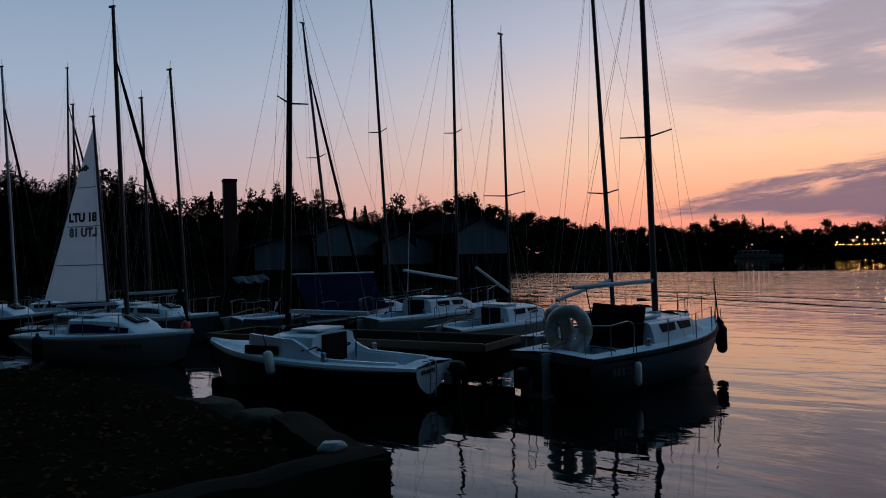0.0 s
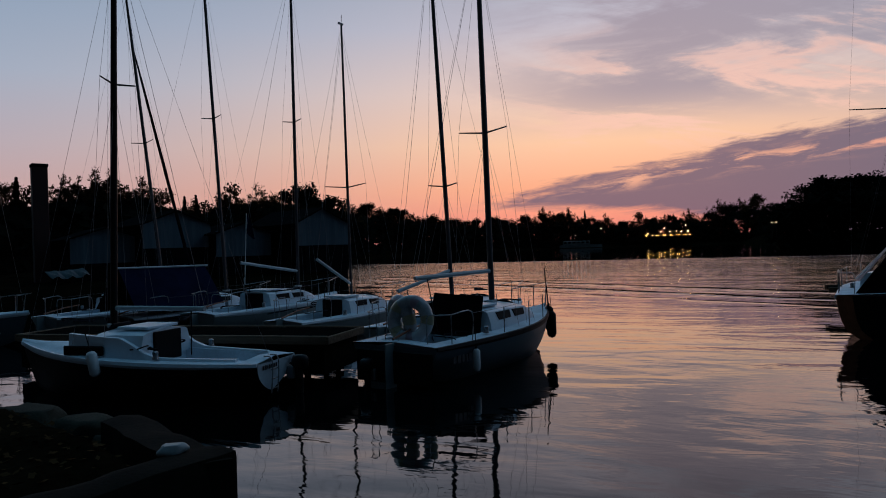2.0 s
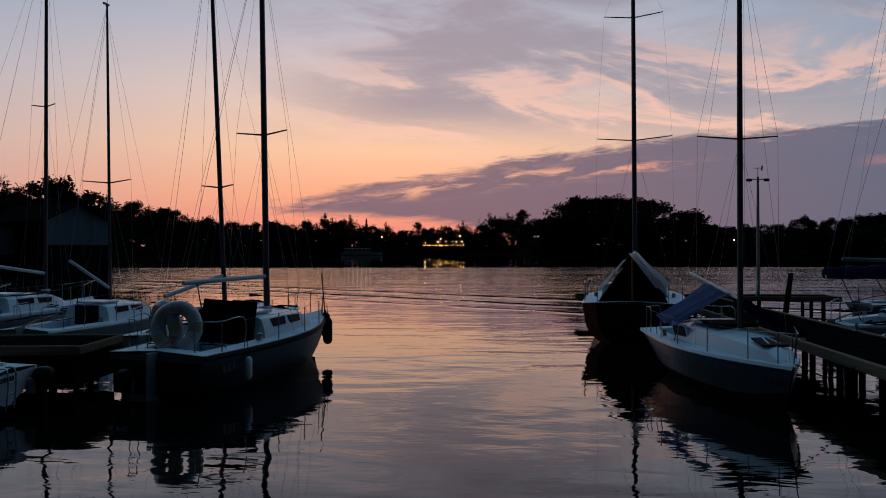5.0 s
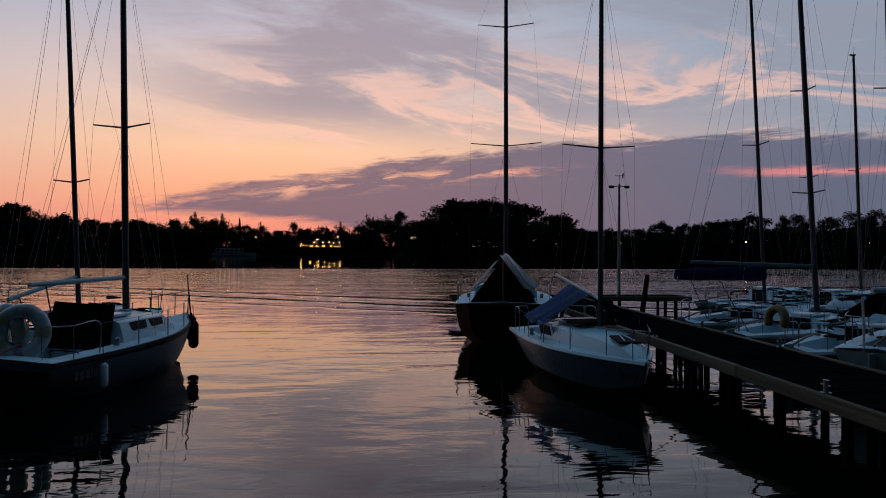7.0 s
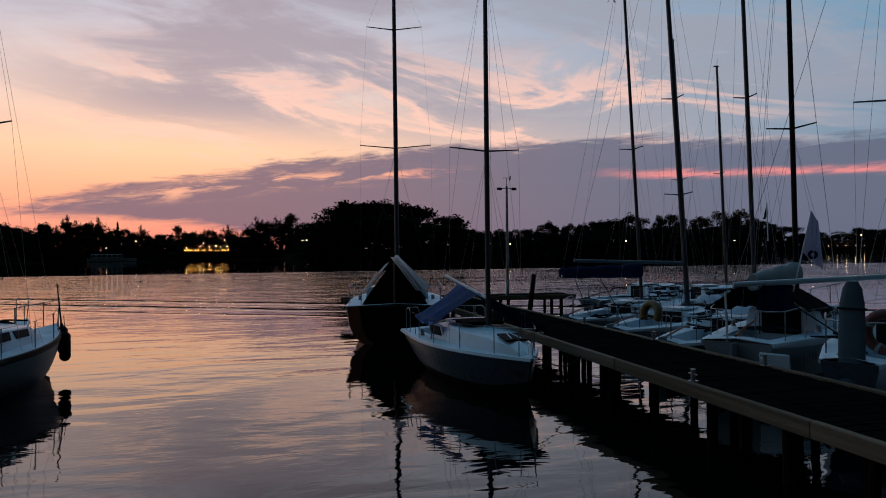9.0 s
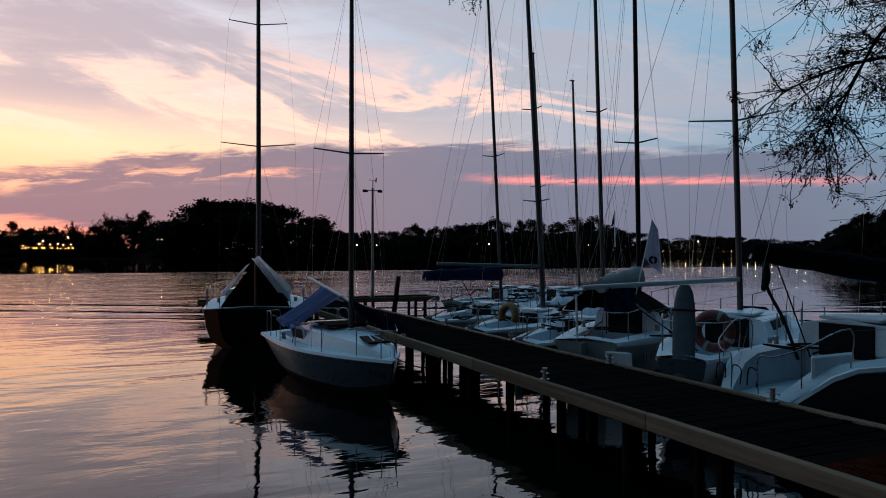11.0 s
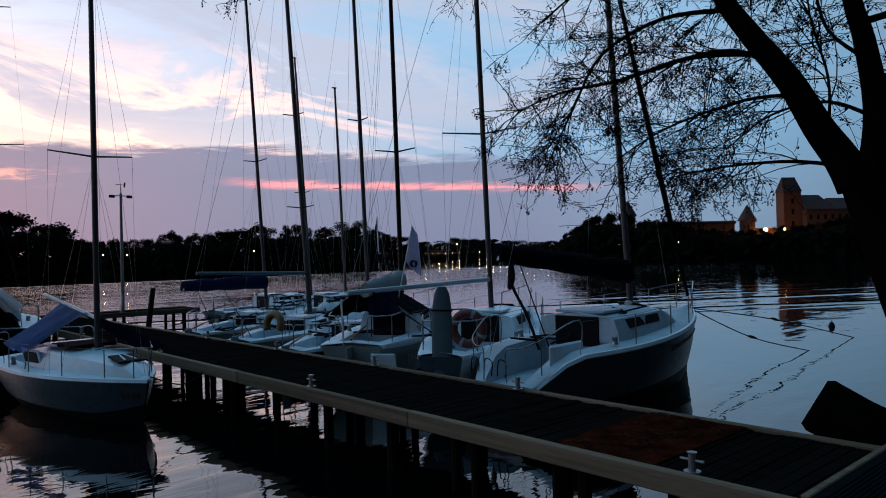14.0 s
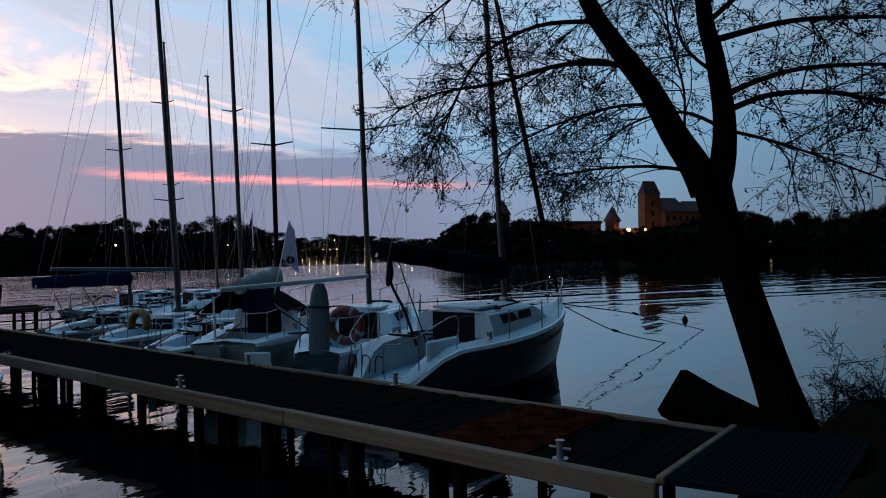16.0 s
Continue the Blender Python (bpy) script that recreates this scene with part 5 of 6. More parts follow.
for k in range(64):
    a, b = rnd.uniform(-0.45, 0.5), rnd.uniform(-0.85, 0.85)
    c = [(a + 0.05 * math.cos(t * 1.1 + k) * (1 + 0.4 * math.sin(3 * t)), b + 0.05 * math.sin(t * 1.1 + k), 0.014) for t in (0, 0.8, 1.6, 2.4, 3.2, 4.0)]
    part("pattern", tube(bmesh.new(), c, 0.006, 4), "rug_print", rug)
gang = thing("gangway", "grey grip-board gangway with a pale edge strip at the bank", "gangway", Matrix.Translation(U * 1.7 + V * 6.8 + Vector((0, 0, 0.66))) @ rm @ pose(0, 0, 0, 0, 3, 0))
part("board", box(bmesh.new(), (-0.62, 0, 0), (1.24, 2.0, 0.06), None, 0.01), "ramp_board", gang)
part("edge_strip", box(bmesh.new(), (0.02, 0, 0.012), (0.07, 2.05, 0.07), None, 0.01), "beam", gang, "pale edge strip")
for k in range(26):
    part("rib", box(bmesh.new(), (-0.10 - 0.042 * k, 0, 0.034), (0.02, 1.94, 0.010)), "ramp_board", gang)

lamp = thing("lamp_post", "tall pale pole with two floodlights and a weather vane", "lamp post", pose(25.4, 18.0, 0.55))
part("pole", tube(bmesh.new(), [(0, 0, 0), (0, 0, 3.0), (0, 0, 4.85)], [0.07, 0.06, 0.045], 10), "galv", lamp)
part("base_strut", tube(tube(bmesh.new(), [(-0.55, -0.3, 0.0), (0, 0, 0.75)], 0.03, 6), [(0.45, 0.35, 0.0), (0, 0, 0.75)], 0.03, 6), "galv", lamp)
part("cross_arm", tube(bmesh.new(), [(-0.26, 0.2, 4.75), (0.26, -0.2, 4.75)], 0.02, 6), "galv", lamp)
for sgn in (1, -1):
    part("floodlight", box(bmesh.new(), (sgn * 0.27, -sgn * 0.2, 4.72), (0.2, 0.16, 0.11), pose(0, 0, 0), 0.02), "black", lamp)
part("weather_vane", tube(tube(tube(bmesh.new(), [(0, 0, 4.85), (0, 0, 5.2)], 0.012, 5), [(-0.14, 0.1, 5.2), (0.14, -0.1, 5.2)], 0.012, 5), [(0.12, -0.09, 5.1), (0.14, -0.1, 5.3)], 0.03, 5), "black", lamp)
# loose post and box at the jetty head
post = thing("mooring_pile", "dark leaning timber pile rising beside the jetty", "pile", pose(21.83, 14.69, -1.5, 4, 6, 0))
part("shaft", tube(bmesh.new(), [(0, 0, 0), (0, 0, 1.6), (0.03, 0, 3.2)], [0.11, 0.1, 0.085], 9), "pile", post)

# ---------------------------------------------------------------- the bank
def boulder(name, label, at, size, seed, material="stone", turn=0):
    bm = bmesh.new()
    bmesh.ops.create_icosphere(bm, subdivisions=3, radius=1.0)
    for v in bm.verts:
        n = noise.noise(v.co * 1.3 + Vector((seed, 0, 0))) * 0.32 + noise.noise(v.co * 3.1 + Vector((0, seed, 0))) * 0.10
        v.co *= 1 + n
        v.co.z = max(-0.6, min(v.co.z, 0.62 + 0.1 * n))
    ob = smooth(place(name, bm, material), 45)
    ob.matrix_basis = pose(*at, 0, 0, turn) @ Matrix.Diagonal((*size, 1))
    return tagged(ob, label, "stone", "stones along the bank")


for k, (x, y, z, a, b, c, r) in enumerate(((-3.15, 9.55, 0.50, 0.55, 0.3, 0.3, -35), (-2.45, 9.3, 0.40, 0.45, 0.28, 0.28, -30), (-7.3, 12.7, 0.48, 1.2, 0.2, 0.18, -8), (-5.0, 11.75, 0.35, 0.4, 0.2, 0.18, -40),
                                              (-4.3, 11.1, 0.32, 0.35, 0.2, 0.2, -40), (-3.8, 10.6, 0.3, 0.4, 0.22, 0.2, -40), (-1.95, 8.75, 0.35, 0.35, 0.2, 0.18, -30), (-9.5, 13.3, 0.4, 0.6, 0.25, 0.2, -10), (-1.5, 8.25, 0.3, 0.3, 0.2, 0.2, 10))):
    boulder("stone", "rough lichened stone set in the bank's edge", (x, y, z), (a, b, c), 3.7 * k, "stone", r)
wall = thing("quay_wall", "old mossy concrete quay corner at the water's edge", "quay")


def wall_run(a, b, top, width, seed):
    """A rough wall between two places; its outer face lies to the right of the way from a to b."""
    a, b = Vector((*a, 0)), Vector((*b, 0))
    d = (b - a).normalized()
    side = Vector((-d.y, d.x, 0)) * width
    bm = bmesh.new()
    rows = []
    for k in range(15):
        p = a.lerp(b, k / 14)
        row = []
        for u, z in ((0.0, -1.2), (0.0, -0.4), (0.0, 0.2), (0.02, top - 0.06), (0.06, top), (0.5, top + 0.02), (1.0, top), (1.0, -1.2)):
            q = p + side * u + Vector((0, 0, z))
            w = Vector((noise.noise(q * 2.3 + Vector((seed, 0, 0))), noise.noise(q * 2.1 + Vector((0, seed, 0))), noise.noise(q * 3.3) * 0.7))
            row.append(q + w * 0.06)
        rows.append(row)
    loft(bm, rows, close=True, cap=True)
    bmesh.ops.recalc_face_normals(bm, faces=bm.faces)
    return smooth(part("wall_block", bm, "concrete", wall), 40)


wall_run((-2.4, 4.55), (-0.5, 6.15), 0.84, 0.4, 1.0)
wall_run((-0.5, 6.1), (-1.6, 8.1), 0.80, 0.4, 4.0)
boulder("white_stone", "small pale stone lying on the quay corner", (-1.02, 6.25, 0.88), (0.12, 0.07, 0.07), 2.2, "gel_dim", 20)


def litter():
    """Fallen leaves scattered over the bank."""
    bm = bmesh.new()
    r = random.Random(3)
    made = 0
    while made < 5200:
        x, y = r.uniform(-11, 0.3), r.uniform(1.5, 13)
        if land_depth(x, y) < 0.12:
            continue
        z = ground_height(x, y) + 0.012
        a, s = r.uniform(0, 6.28), r.uniform(0.02, 0.05)
        d = Vector((math.cos(a), math.sin(a), r.uniform(-0.3, 0.5))) * s
        e = Vector((-math.sin(a), math.cos(a), r.uniform(-0.3, 0.5))) * s * 0.6
        p = Vector((x, y, z))
        bm.faces.new([bm.verts.new(q) for q in (p - d, p + e, p + d, p - e)])
        made += 1
    tagged(place("leaf_litter", bm, "leaf"), "fallen brown leaves scattered over the bank", "leaves", kind="stuff")


litter()


# ---------------------------------------------------------------- trees
def twig(bm, a, b, r0, r1, sides=3):
    """One straight tapered piece of a branch."""
    d = (b - a).normalized()
    s = d.orthogonal().normalized()
    u = d.cross(s)
    va, vb = [], []
    for j in range(sides):
        c = s * math.cos(6.2832 * j / sides) + u * math.sin(6.2832 * j / sides)
        va.append(bm.verts.new(a + c * r0))
        vb.append(bm.verts.new(b + c * r1))
    for j in range(sides):
        k = (j + 1) % sides
        bm.faces.new((va[j], va[k], vb[k], vb[j]))


def leaf(bm, p, s, r):
    d = Vector((r.gauss(0, 1), r.gauss(0, 1), r.gauss(0, 1))).normalized() * s
    e = d.orthogonal().normalized() * s * r.uniform(0.4, 0.8)
    bm.faces.new([bm.verts.new(q) for q in (p - d, p + e, p + d, p - e)])


def grow(wood, buds, p, d, length, r0, level, r, droop=0.0, bud=0.02, spread=0.7, kids=4, min_r=0.003):
    """A crooked branch with side branches; buds hang on the last twigs."""
    n = 4 if level else 3
    step = length / n
    q, rad = p, r0
    for k in range(n):
        d = (d + Vector((r.gauss(0, 0.16), r.gauss(0, 0.16), r.gauss(0, 0.13) - droop))).normalized()
        e = q + d * step
        nr = max(min_r, rad * 0.8)
        twig(wood, q, e, rad, nr, 5 if rad > 0.03 else 3)
        if level:
            for _ in range(kids if k else kids // 2):
                if r.random() < 0.62:
                    side = Vector((r.gauss(0, 1), r.gauss(0, 1), r.gauss(0, 0.7)))
                    side = (d * 0.55 + side.normalized() * spread).normalized()
                    grow(wood, buds, q.lerp(e, r.random()), side, length * r.uniform(0.38, 0.62), nr * 0.55, level - 1, r, droop, bud, spread, kids, min_r)
        elif buds is not None and bud:
            for _ in range(2):
                if r.random() < 0.75:
                    leaf(buds, q.lerp(e, r.random()) + Vector((r.gauss(0, 0.015), r.gauss(0, 0.015), -0.02 - abs(r.gauss(0, 0.015)))), bud * r.uniform(0.6, 1.2), r)
        q, rad = e, nr


def lobe_tree(seed, kind):
    """A ten-metre tree: trunk and limbs, and a crown of small leaf clumps in uneven lobes. kind: full, thin, fir or bare."""
    r = random.Random(seed)
    ob = thing("tree", "dark full-crowned tree on the lake shore" if kind != "bare" else "bare twiggy autumn tree on the lake shore", "tree", group="trees along the shore")
    wood, crown = bmesh.new(), bmesh.new()
    top = 9.4 if kind == "fir" else 6.5
    tube(wood, [(0, 0, -1.0), (0.05, 0.03, 2.0), (0.0, 0.1, top * 0.6), (0.1, 0.0, top)], [0.28, 0.22, 0.15, 0.04], 7)
    if kind == "fir":
        for k in range(1500):
            z = r.uniform(1.0, 9.9)
            R = (10.2 - z) * 0.20 * (0.75 + 0.25 * math.sin(z * 7)) * r.uniform(0.3, 1.0) ** 0.5
            a = r.uniform(0, 6.283)
            leaf(crown, Vector((R * math.cos(a), R * math.sin(a), z - R * 0.35)), r.uniform(0.14, 0.26), r)
    elif kind == "bare":
        for k in range(9):
            z = 2.2 + 0.52 * k
            a = 2.4 * k + r.uniform(-0.4, 0.4)
            grow(wood, crown, Vector((0, 0, z)), Vector((math.cos(a) * 0.75, math.sin(a) * 0.75, 0.75)).normalized(), 3.9 - 0.17 * k, 0.08, 3, r, -0.02, 0.09, 0.65, 3, 0.016)
    else:
        lobes = []
        for k in range(15 if kind == "full" else 11):
            a, hgt = r.uniform(0, 6.283), r.uniform(2.4, 8.6)
            R = 2.9 * math.sin(math.pi * (hgt - 0.8) / 9.6) * r.uniform(0.35, 1.0)
            c = Vector((R * math.cos(a), R * math.sin(a), hgt))
            lobes.append((c, r.uniform(0.8, 1.5)))
            twig(wood, Vector((0, 0, max(1.6, hgt - 2.2))), c, 0.08, 0.02, 4)
        lobes.append((Vector((0.2, 0, 8.7)), 1.15))
        per = 230 if kind == "full" else 150
        for c, size in lobes:
            for _ in range(per):
                v = Vector((r.gauss(0, 1), r.gauss(0, 1), r.gauss(0, 0.85))).normalized() * size * r.uniform(0.3, 1.08)
                leaf(crown, c + v, r.uniform(0.12, 0.27), r)
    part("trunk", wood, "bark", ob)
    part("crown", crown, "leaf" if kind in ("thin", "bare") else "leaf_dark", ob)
    return ob


STOCK = {k: [lobe_tree(s, k) for s in ss] for k, ss in (("full", (1, 2, 3)), ("thin", (4, 5)), ("bare", (6, 7)), ("fir", (8,)))}
USED = set()


def plant(kind, az, dist, high, r, wide=1.0):
    ob = r.choice(STOCK[kind])
    x, y = -math.sin(radians(az)) * dist, math.cos(radians(az)) * dist
    z = max(ground_height(x, y), 0.1) - 0.3
    s = max(0.15, (high - z) / 10.0)
    m = pose(x, y, z, r.uniform(-2, 2), r.uniform(-2, 2), r.uniform(0, 360)) @ Matrix.Diagonal((s * wide, s * wide, s, 1))
    if ob not in USED:
        USED.add(ob)
        ob.matrix_basis = m
        return ob
    c = copy_thing(ob, Matrix())
    c.matrix_basis = m
    return c


# bearing, elevation of the wood's top as seen over the water, both in degrees
SKYLINE = [(60, 6.0), (36, 6.0), (30, 7.2), (28, 7.9), (26, 7.2), (23, 6.8), (21, 5.5), (18, 5.2), (13.5, 5.9), (10, 6.0), (7.4, 3.9), (5.5, 4.3), (3.7, 5.2), (1, 5.4), (-2.2, 5.2), (-5.4, 4.2), (-8, 3.6),
           (-11, 2.9), (-14, 2.2), (-19, 2.3), (-23, 2.4), (-27, 1.5), (-30, 1.9), (-33, 1.7), (-34.9, 2.7), (-36.6, 3.0), (-38.6, 2.3), (-40.2, 4.2), (-42.4, 4.7), (-47, 4.0), (-48, 3.1), (-50, 3.3), (-52, 1.7),
           (-55, 1.9), (-57.5, 2.5), (-60, 2.0), (-62, 2.8), (-67, 2.8), (-69, 2.5), (-71.5, 3.1), (-73, 2.7), (-75, 1.3)]
SOUTH = [(-75, 1.2), (-80, 1.4), (-87.8, 0.9), (-89, 2.0), (-91.3, 3.2), (-94, 2.8), (-96, 2.4), (-99, 1.6), (-103, 1.4), (-109, 2.2), (-112, 2.6), (-113, 1.8), (-116, 2.3), (-117, 1.6), (-119.5, 2.7), (-126, 3.5), (-136, 5.0)]


def level(az):
    for (a0, e0), (a1, e1) in (*zip(SKYLINE, SKYLINE[1:]), *zip(SOUTH, SOUTH[1:])):
        if a1 <= az <= a0:
            return e0 + (e1 - e0) * (a0 - az) / (a0 - a1)
    return 3.0


def woods():
    r = random.Random(21)
    az = 58.0
    while az > -136:
        near = shore_at(az)
        d = near + (r.uniform(4, 26) if near < 300 else r.uniform(6, 40))
        h = 2.5 + d * math.tan(radians(level(az) * (r.uniform(0.84, 1.10) if -53 > az > -74 else r.uniform(0.92, 1.08))))
        if az > 0:
            kind = r.choice(("bare", "bare", "bare", "thin"))
        elif -8 > az > -37:
            kind = r.choice(("full", "thin", "full", "bare"))
        elif -38 > az > -53:
            kind = "full"
        else:
            kind = r.choice(("full", "full", "thin"))
        wide = r.uniform(0.85, 1.25) * (1.3 if -39 > az > -52 else 1.0)
        if -74.5 > az > -87.5:
            h *= 1.0
            wide = 3.0
        plant(kind, az, d, h, r, wide)
        az -= max(0.45, math.degrees((h * 0.24 * wide) / d)) * r.uniform(0.6, 1.1)
    # firs and single bare crowns that stand clear of the wood
    for a, e, k in ((18.2, 5.7, "fir"), (6.0, 4.5, "fir"), (7.0, 4.4, "fir"), (-24.4, 2.5, "fir"), (-26.0, 2.2, "bare"), (-21.2, 2.9, "bare"), (-23.0, 2.8, "bare"), (-28.6, 2.3, "thin"), (-36.8, 3.3, "thin"), (-34.6, 3.1, "bare"), (-32.2, 2.3, "bare"),
                    (-117.4, 2.5, "bare"), (-118.6, 2.7, "bare"), (-115.2, 2.5, "full"), (13.6, 6.7, "bare"), (12.5, 6.3, "bare"), (3.2, 5.6, "thin"), (25.0, 8.0, "bare"), (31.0, 7.3, "bare")):
        d = shore_at(a) + 8
        plant(k, a, d, 2.5 + d * math.tan(radians(e)), r, 0.9)


woods()


def undergrowth():
    """Dense scrub along the shores that closes the foot of the woods, one uneven sheet of leaf clumps."""
    bm = bmesh.new()
    r = random.Random(8)
    az = 60.0
    while az > -138:
        d0 = shore_at(az)
        for k in range(7 if d0 > 300 else 9):
            d = d0 + r.uniform(0.5, 30 if d0 > 300 else 14)
            top = (2.5 + d * math.tan(radians(level(az)))) * (0.66 if -53 > az > -74 else 0.72)
            a = az + r.uniform(-0.3, 0.3)
            x, y = -math.sin(radians(a)) * d, math.cos(radians(a)) * d
            for _ in range(5):
                leaf(bm, Vector((x + r.gauss(0, 1.2), y + r.gauss(0, 1.2), r.uniform(0.2, max(0.6, top)))), r.uniform(0.5, 1.5) * (1.6 if d > 250 else 1.0), r)
        az -= 0.16
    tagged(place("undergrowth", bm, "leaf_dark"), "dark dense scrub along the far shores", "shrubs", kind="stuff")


undergrowth()


# the leaning tree beside the jetty, with a forked trunk and hanging twigs
def near_tree():
    r = random.Random(40)
    t = thing("tree", "leaning forked alder with bare twigs and small cones", "tree", group="trees along the shore")
    wood, cones = bmesh.new(), bmesh.new()
    tube(wood, curve_pts([(7.88, -4.2, 0.2), (7.94, -4.03, 0.75), (8.02, -3.82, 1.5), (8.09, -3.64, 2.14), (8.15, -3.47, 2.79), (8.19, -3.36, 3.3)], 3), [0.36, 0.30, 0.27, 0.25, 0.23, 0.22, 0.215, 0.21, 0.205, 0.20, 0.20, 0.20, 0.20, 0.205, 0.21, 0.22], 14)
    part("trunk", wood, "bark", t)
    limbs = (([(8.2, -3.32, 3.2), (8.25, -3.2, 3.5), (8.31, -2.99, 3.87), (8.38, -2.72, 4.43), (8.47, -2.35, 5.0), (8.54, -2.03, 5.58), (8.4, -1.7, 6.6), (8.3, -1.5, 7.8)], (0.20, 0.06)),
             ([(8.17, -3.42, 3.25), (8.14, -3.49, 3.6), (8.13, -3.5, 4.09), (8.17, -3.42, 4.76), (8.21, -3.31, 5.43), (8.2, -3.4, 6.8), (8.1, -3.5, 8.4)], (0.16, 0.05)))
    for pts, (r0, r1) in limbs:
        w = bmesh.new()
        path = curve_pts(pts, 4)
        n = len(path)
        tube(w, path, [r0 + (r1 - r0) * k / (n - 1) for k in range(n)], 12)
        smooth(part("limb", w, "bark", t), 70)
    boughs = ([(8.43, -2.5, 4.75), (8.58, -1.75, 4.81), (8.66, -0.92, 4.62), (8.67, -0.22, 4.52), (8.64, 0.3, 4.32)],
              [(8.22, -3.25, 3.42), (8.39, -2.71, 3.52), (8.53, -2.06, 3.51), (8.62, -1.46, 3.42)],
              [(8.13, -3.5, 4.1), (7.97, -3.94, 4.25), (7.73, -4.45, 4.22), (7.48, -4.91, 4.05), (7.2, -5.5, 3.8)],
              [(8.13, -3.5, 4.3), (7.87, -4.15, 4.5), (7.48, -4.91, 4.45), (7.1, -5.6, 4.3)],
              [(8.16, -3.45, 4.95), (7.87, -4.16, 5.05), (7.48, -4.92, 4.95), (7.0, -5.8, 4.8)],
              [(8.5, -2.16, 5.3), (8.62, -1.42, 5.3), (8.67, -0.72, 4.95), (8.67, -0.35, 4.3), (8.66, -0.06, 3.7)],
              [(8.36, -2.8, 4.25), (8.49, -2.27, 4.25), (8.62, -1.47, 4.02), (8.65, -0.9, 3.7)],
              [(8.5, -2.0, 5.7), (8.7, -1.2, 5.9), (8.8, -0.5, 5.8), (8.7, 0.0, 5.4)],
              [(8.45, -1.9, 6.1), (8.6, -0.9, 6.5), (8.5, 0.2, 6.6), (8.4, 0.9, 6.4)],
              [(8.4, -2.6, 4.6), (8.75, -2.2, 4.9), (9.2, -1.6, 4.9), (9.6, -1.0, 4.5)],
              [(8.2, -3.4, 5.4), (8.5, -3.0, 5.7), (8.9, -2.4, 5.7), (9.2, -1.8, 5.3)],
              [(8.12, -3.5, 3.9), (8.35, -3.1, 4.15), (8.7, -2.6, 4.1), (9.1, -2.2, 3.8)],
              [(8.2, -3.35, 5.8), (8.0, -4.0, 6.2), (7.7, -4.8, 6.0), (7.3, -5.6, 5.4)],
              [(8.3, -1.5, 6.8), (8.3, 0.6, 7.4), (8.1, 2.4, 7.0), (7.85, 3.6, 5.9)],
              [(8.19, -3.4, 5.2), (7.95, -4.0, 5.65), (7.6, -4.7, 5.75), (7.2, -5.5, 5.6)],
              [(8.13, -3.5, 3.9), (7.95, -4.0, 3.72), (7.65, -4.5, 3.45), (7.3, -5.1, 3.1)],
              [(8.28, -3.08, 3.8), (8.3, -3.1, 4.4), (8.35, -2.95, 5.1), (8.3, -2.9, 5.8)],
              [(8.14, -3.48, 4.5), (8.25, -3.1, 4.9), (8.3, -2.95, 5.5), (8.35, -2.7, 6.0)])
    for k, pts in enumerate(boughs):
        w = bmesh.new()
        path = curve_pts(pts, 5)
        n = len(path)
        r0 = (0.036, 0.026, 0.04, 0.036, 0.04, 0.03, 0.024, 0.03, 0.03, 0.028, 0.028, 0.024, 0.03, 0.03, 0.034, 0.022, 0.02, 0.024)[k]
        tube(w, path, [r0 + (0.007 - r0) * j / (n - 1) for j in range(n)], 6)
        bough = part("bough", w, "bark", t)
        w, c = bmesh.new(), bmesh.new()
        for j in range(3, n):
            d = (path[min(j + 1, n - 1)] - path[j - 1]).normalized()
            for _ in range(2):
                side = Vector((r.gauss(0, 1), r.gauss(0, 1), r.gauss(0, 0.7) - 0.25)).normalized()
                if (k == 13 and j < n - 3) or r.random() < (0.30 if k < 7 else 0.45):
                    continue
                grow(w, c, path[j], (d * 0.6 + side * 0.8).normalized(), r.uniform(0.6, 1.2) * (0.5 if k == 13 else 0.65 if j > n - 4 else 1.0), 0.010, 2, r, 0.04, 0.018, 0.75, 2, 0.0036)
        tagged(part("twig_spray", w, "bark", bough), kind="stuff")
        tagged(part("cone_tuft", c, "bark", bough), kind="stuff")
    return t


near_tree()

# a sawn log and a low bush on the bank beside the tree
log = thing("log", "thick dark sawn log lying on the bank", "log", pose(8.21, -2.84, 0.86, 0, 0, 0))
bm = tube(bmesh.new(), [(0, 0, 0.03), (-0.02, -0.05, 0.0), (-0.1, -0.4, -0.2), (-0.2, -0.9, -0.47), (-0.3, -1.5, -0.8)], [0.27, 0.31, 0.30, 0.32, 0.36], 13)
smooth(part("trunk_piece", bm, "bark", log), 40)


def bush(at, size, seed, n):
    r = random.Random(seed)
    b = thing("bush", "low dark bush with thin twigs on the bank", "bush", Matrix.Translation(at))
    wood, leaves = bmesh.new(), bmesh.new()
    for _ in range(n):
        d = Vector((r.gauss(0, 0.8), r.gauss(0, 0.8), r.uniform(0.3, 1.2))).normalized()
        grow(wood, leaves, Vector((r.gauss(0, 0.25), r.gauss(0, 0.25), -0.1)), d, size * r.uniform(0.6, 1.1), 0.012, 2, r, 0.02, 0.016, 0.8, 3, 0.004)
    tagged(part("twig_spray", wood, "bark", b), kind="stuff")
    tagged(part("leaf_tuft", leaves, "leaf_dark", b), kind="stuff")


bush((8.9, -5.0, 0.3), 0.75, 5, 9)
bush((9.3, -5.7, 0.2), 1.0, 6, 10)
bush((7.6, -5.2, 0.7), 0.5, 7, 8)


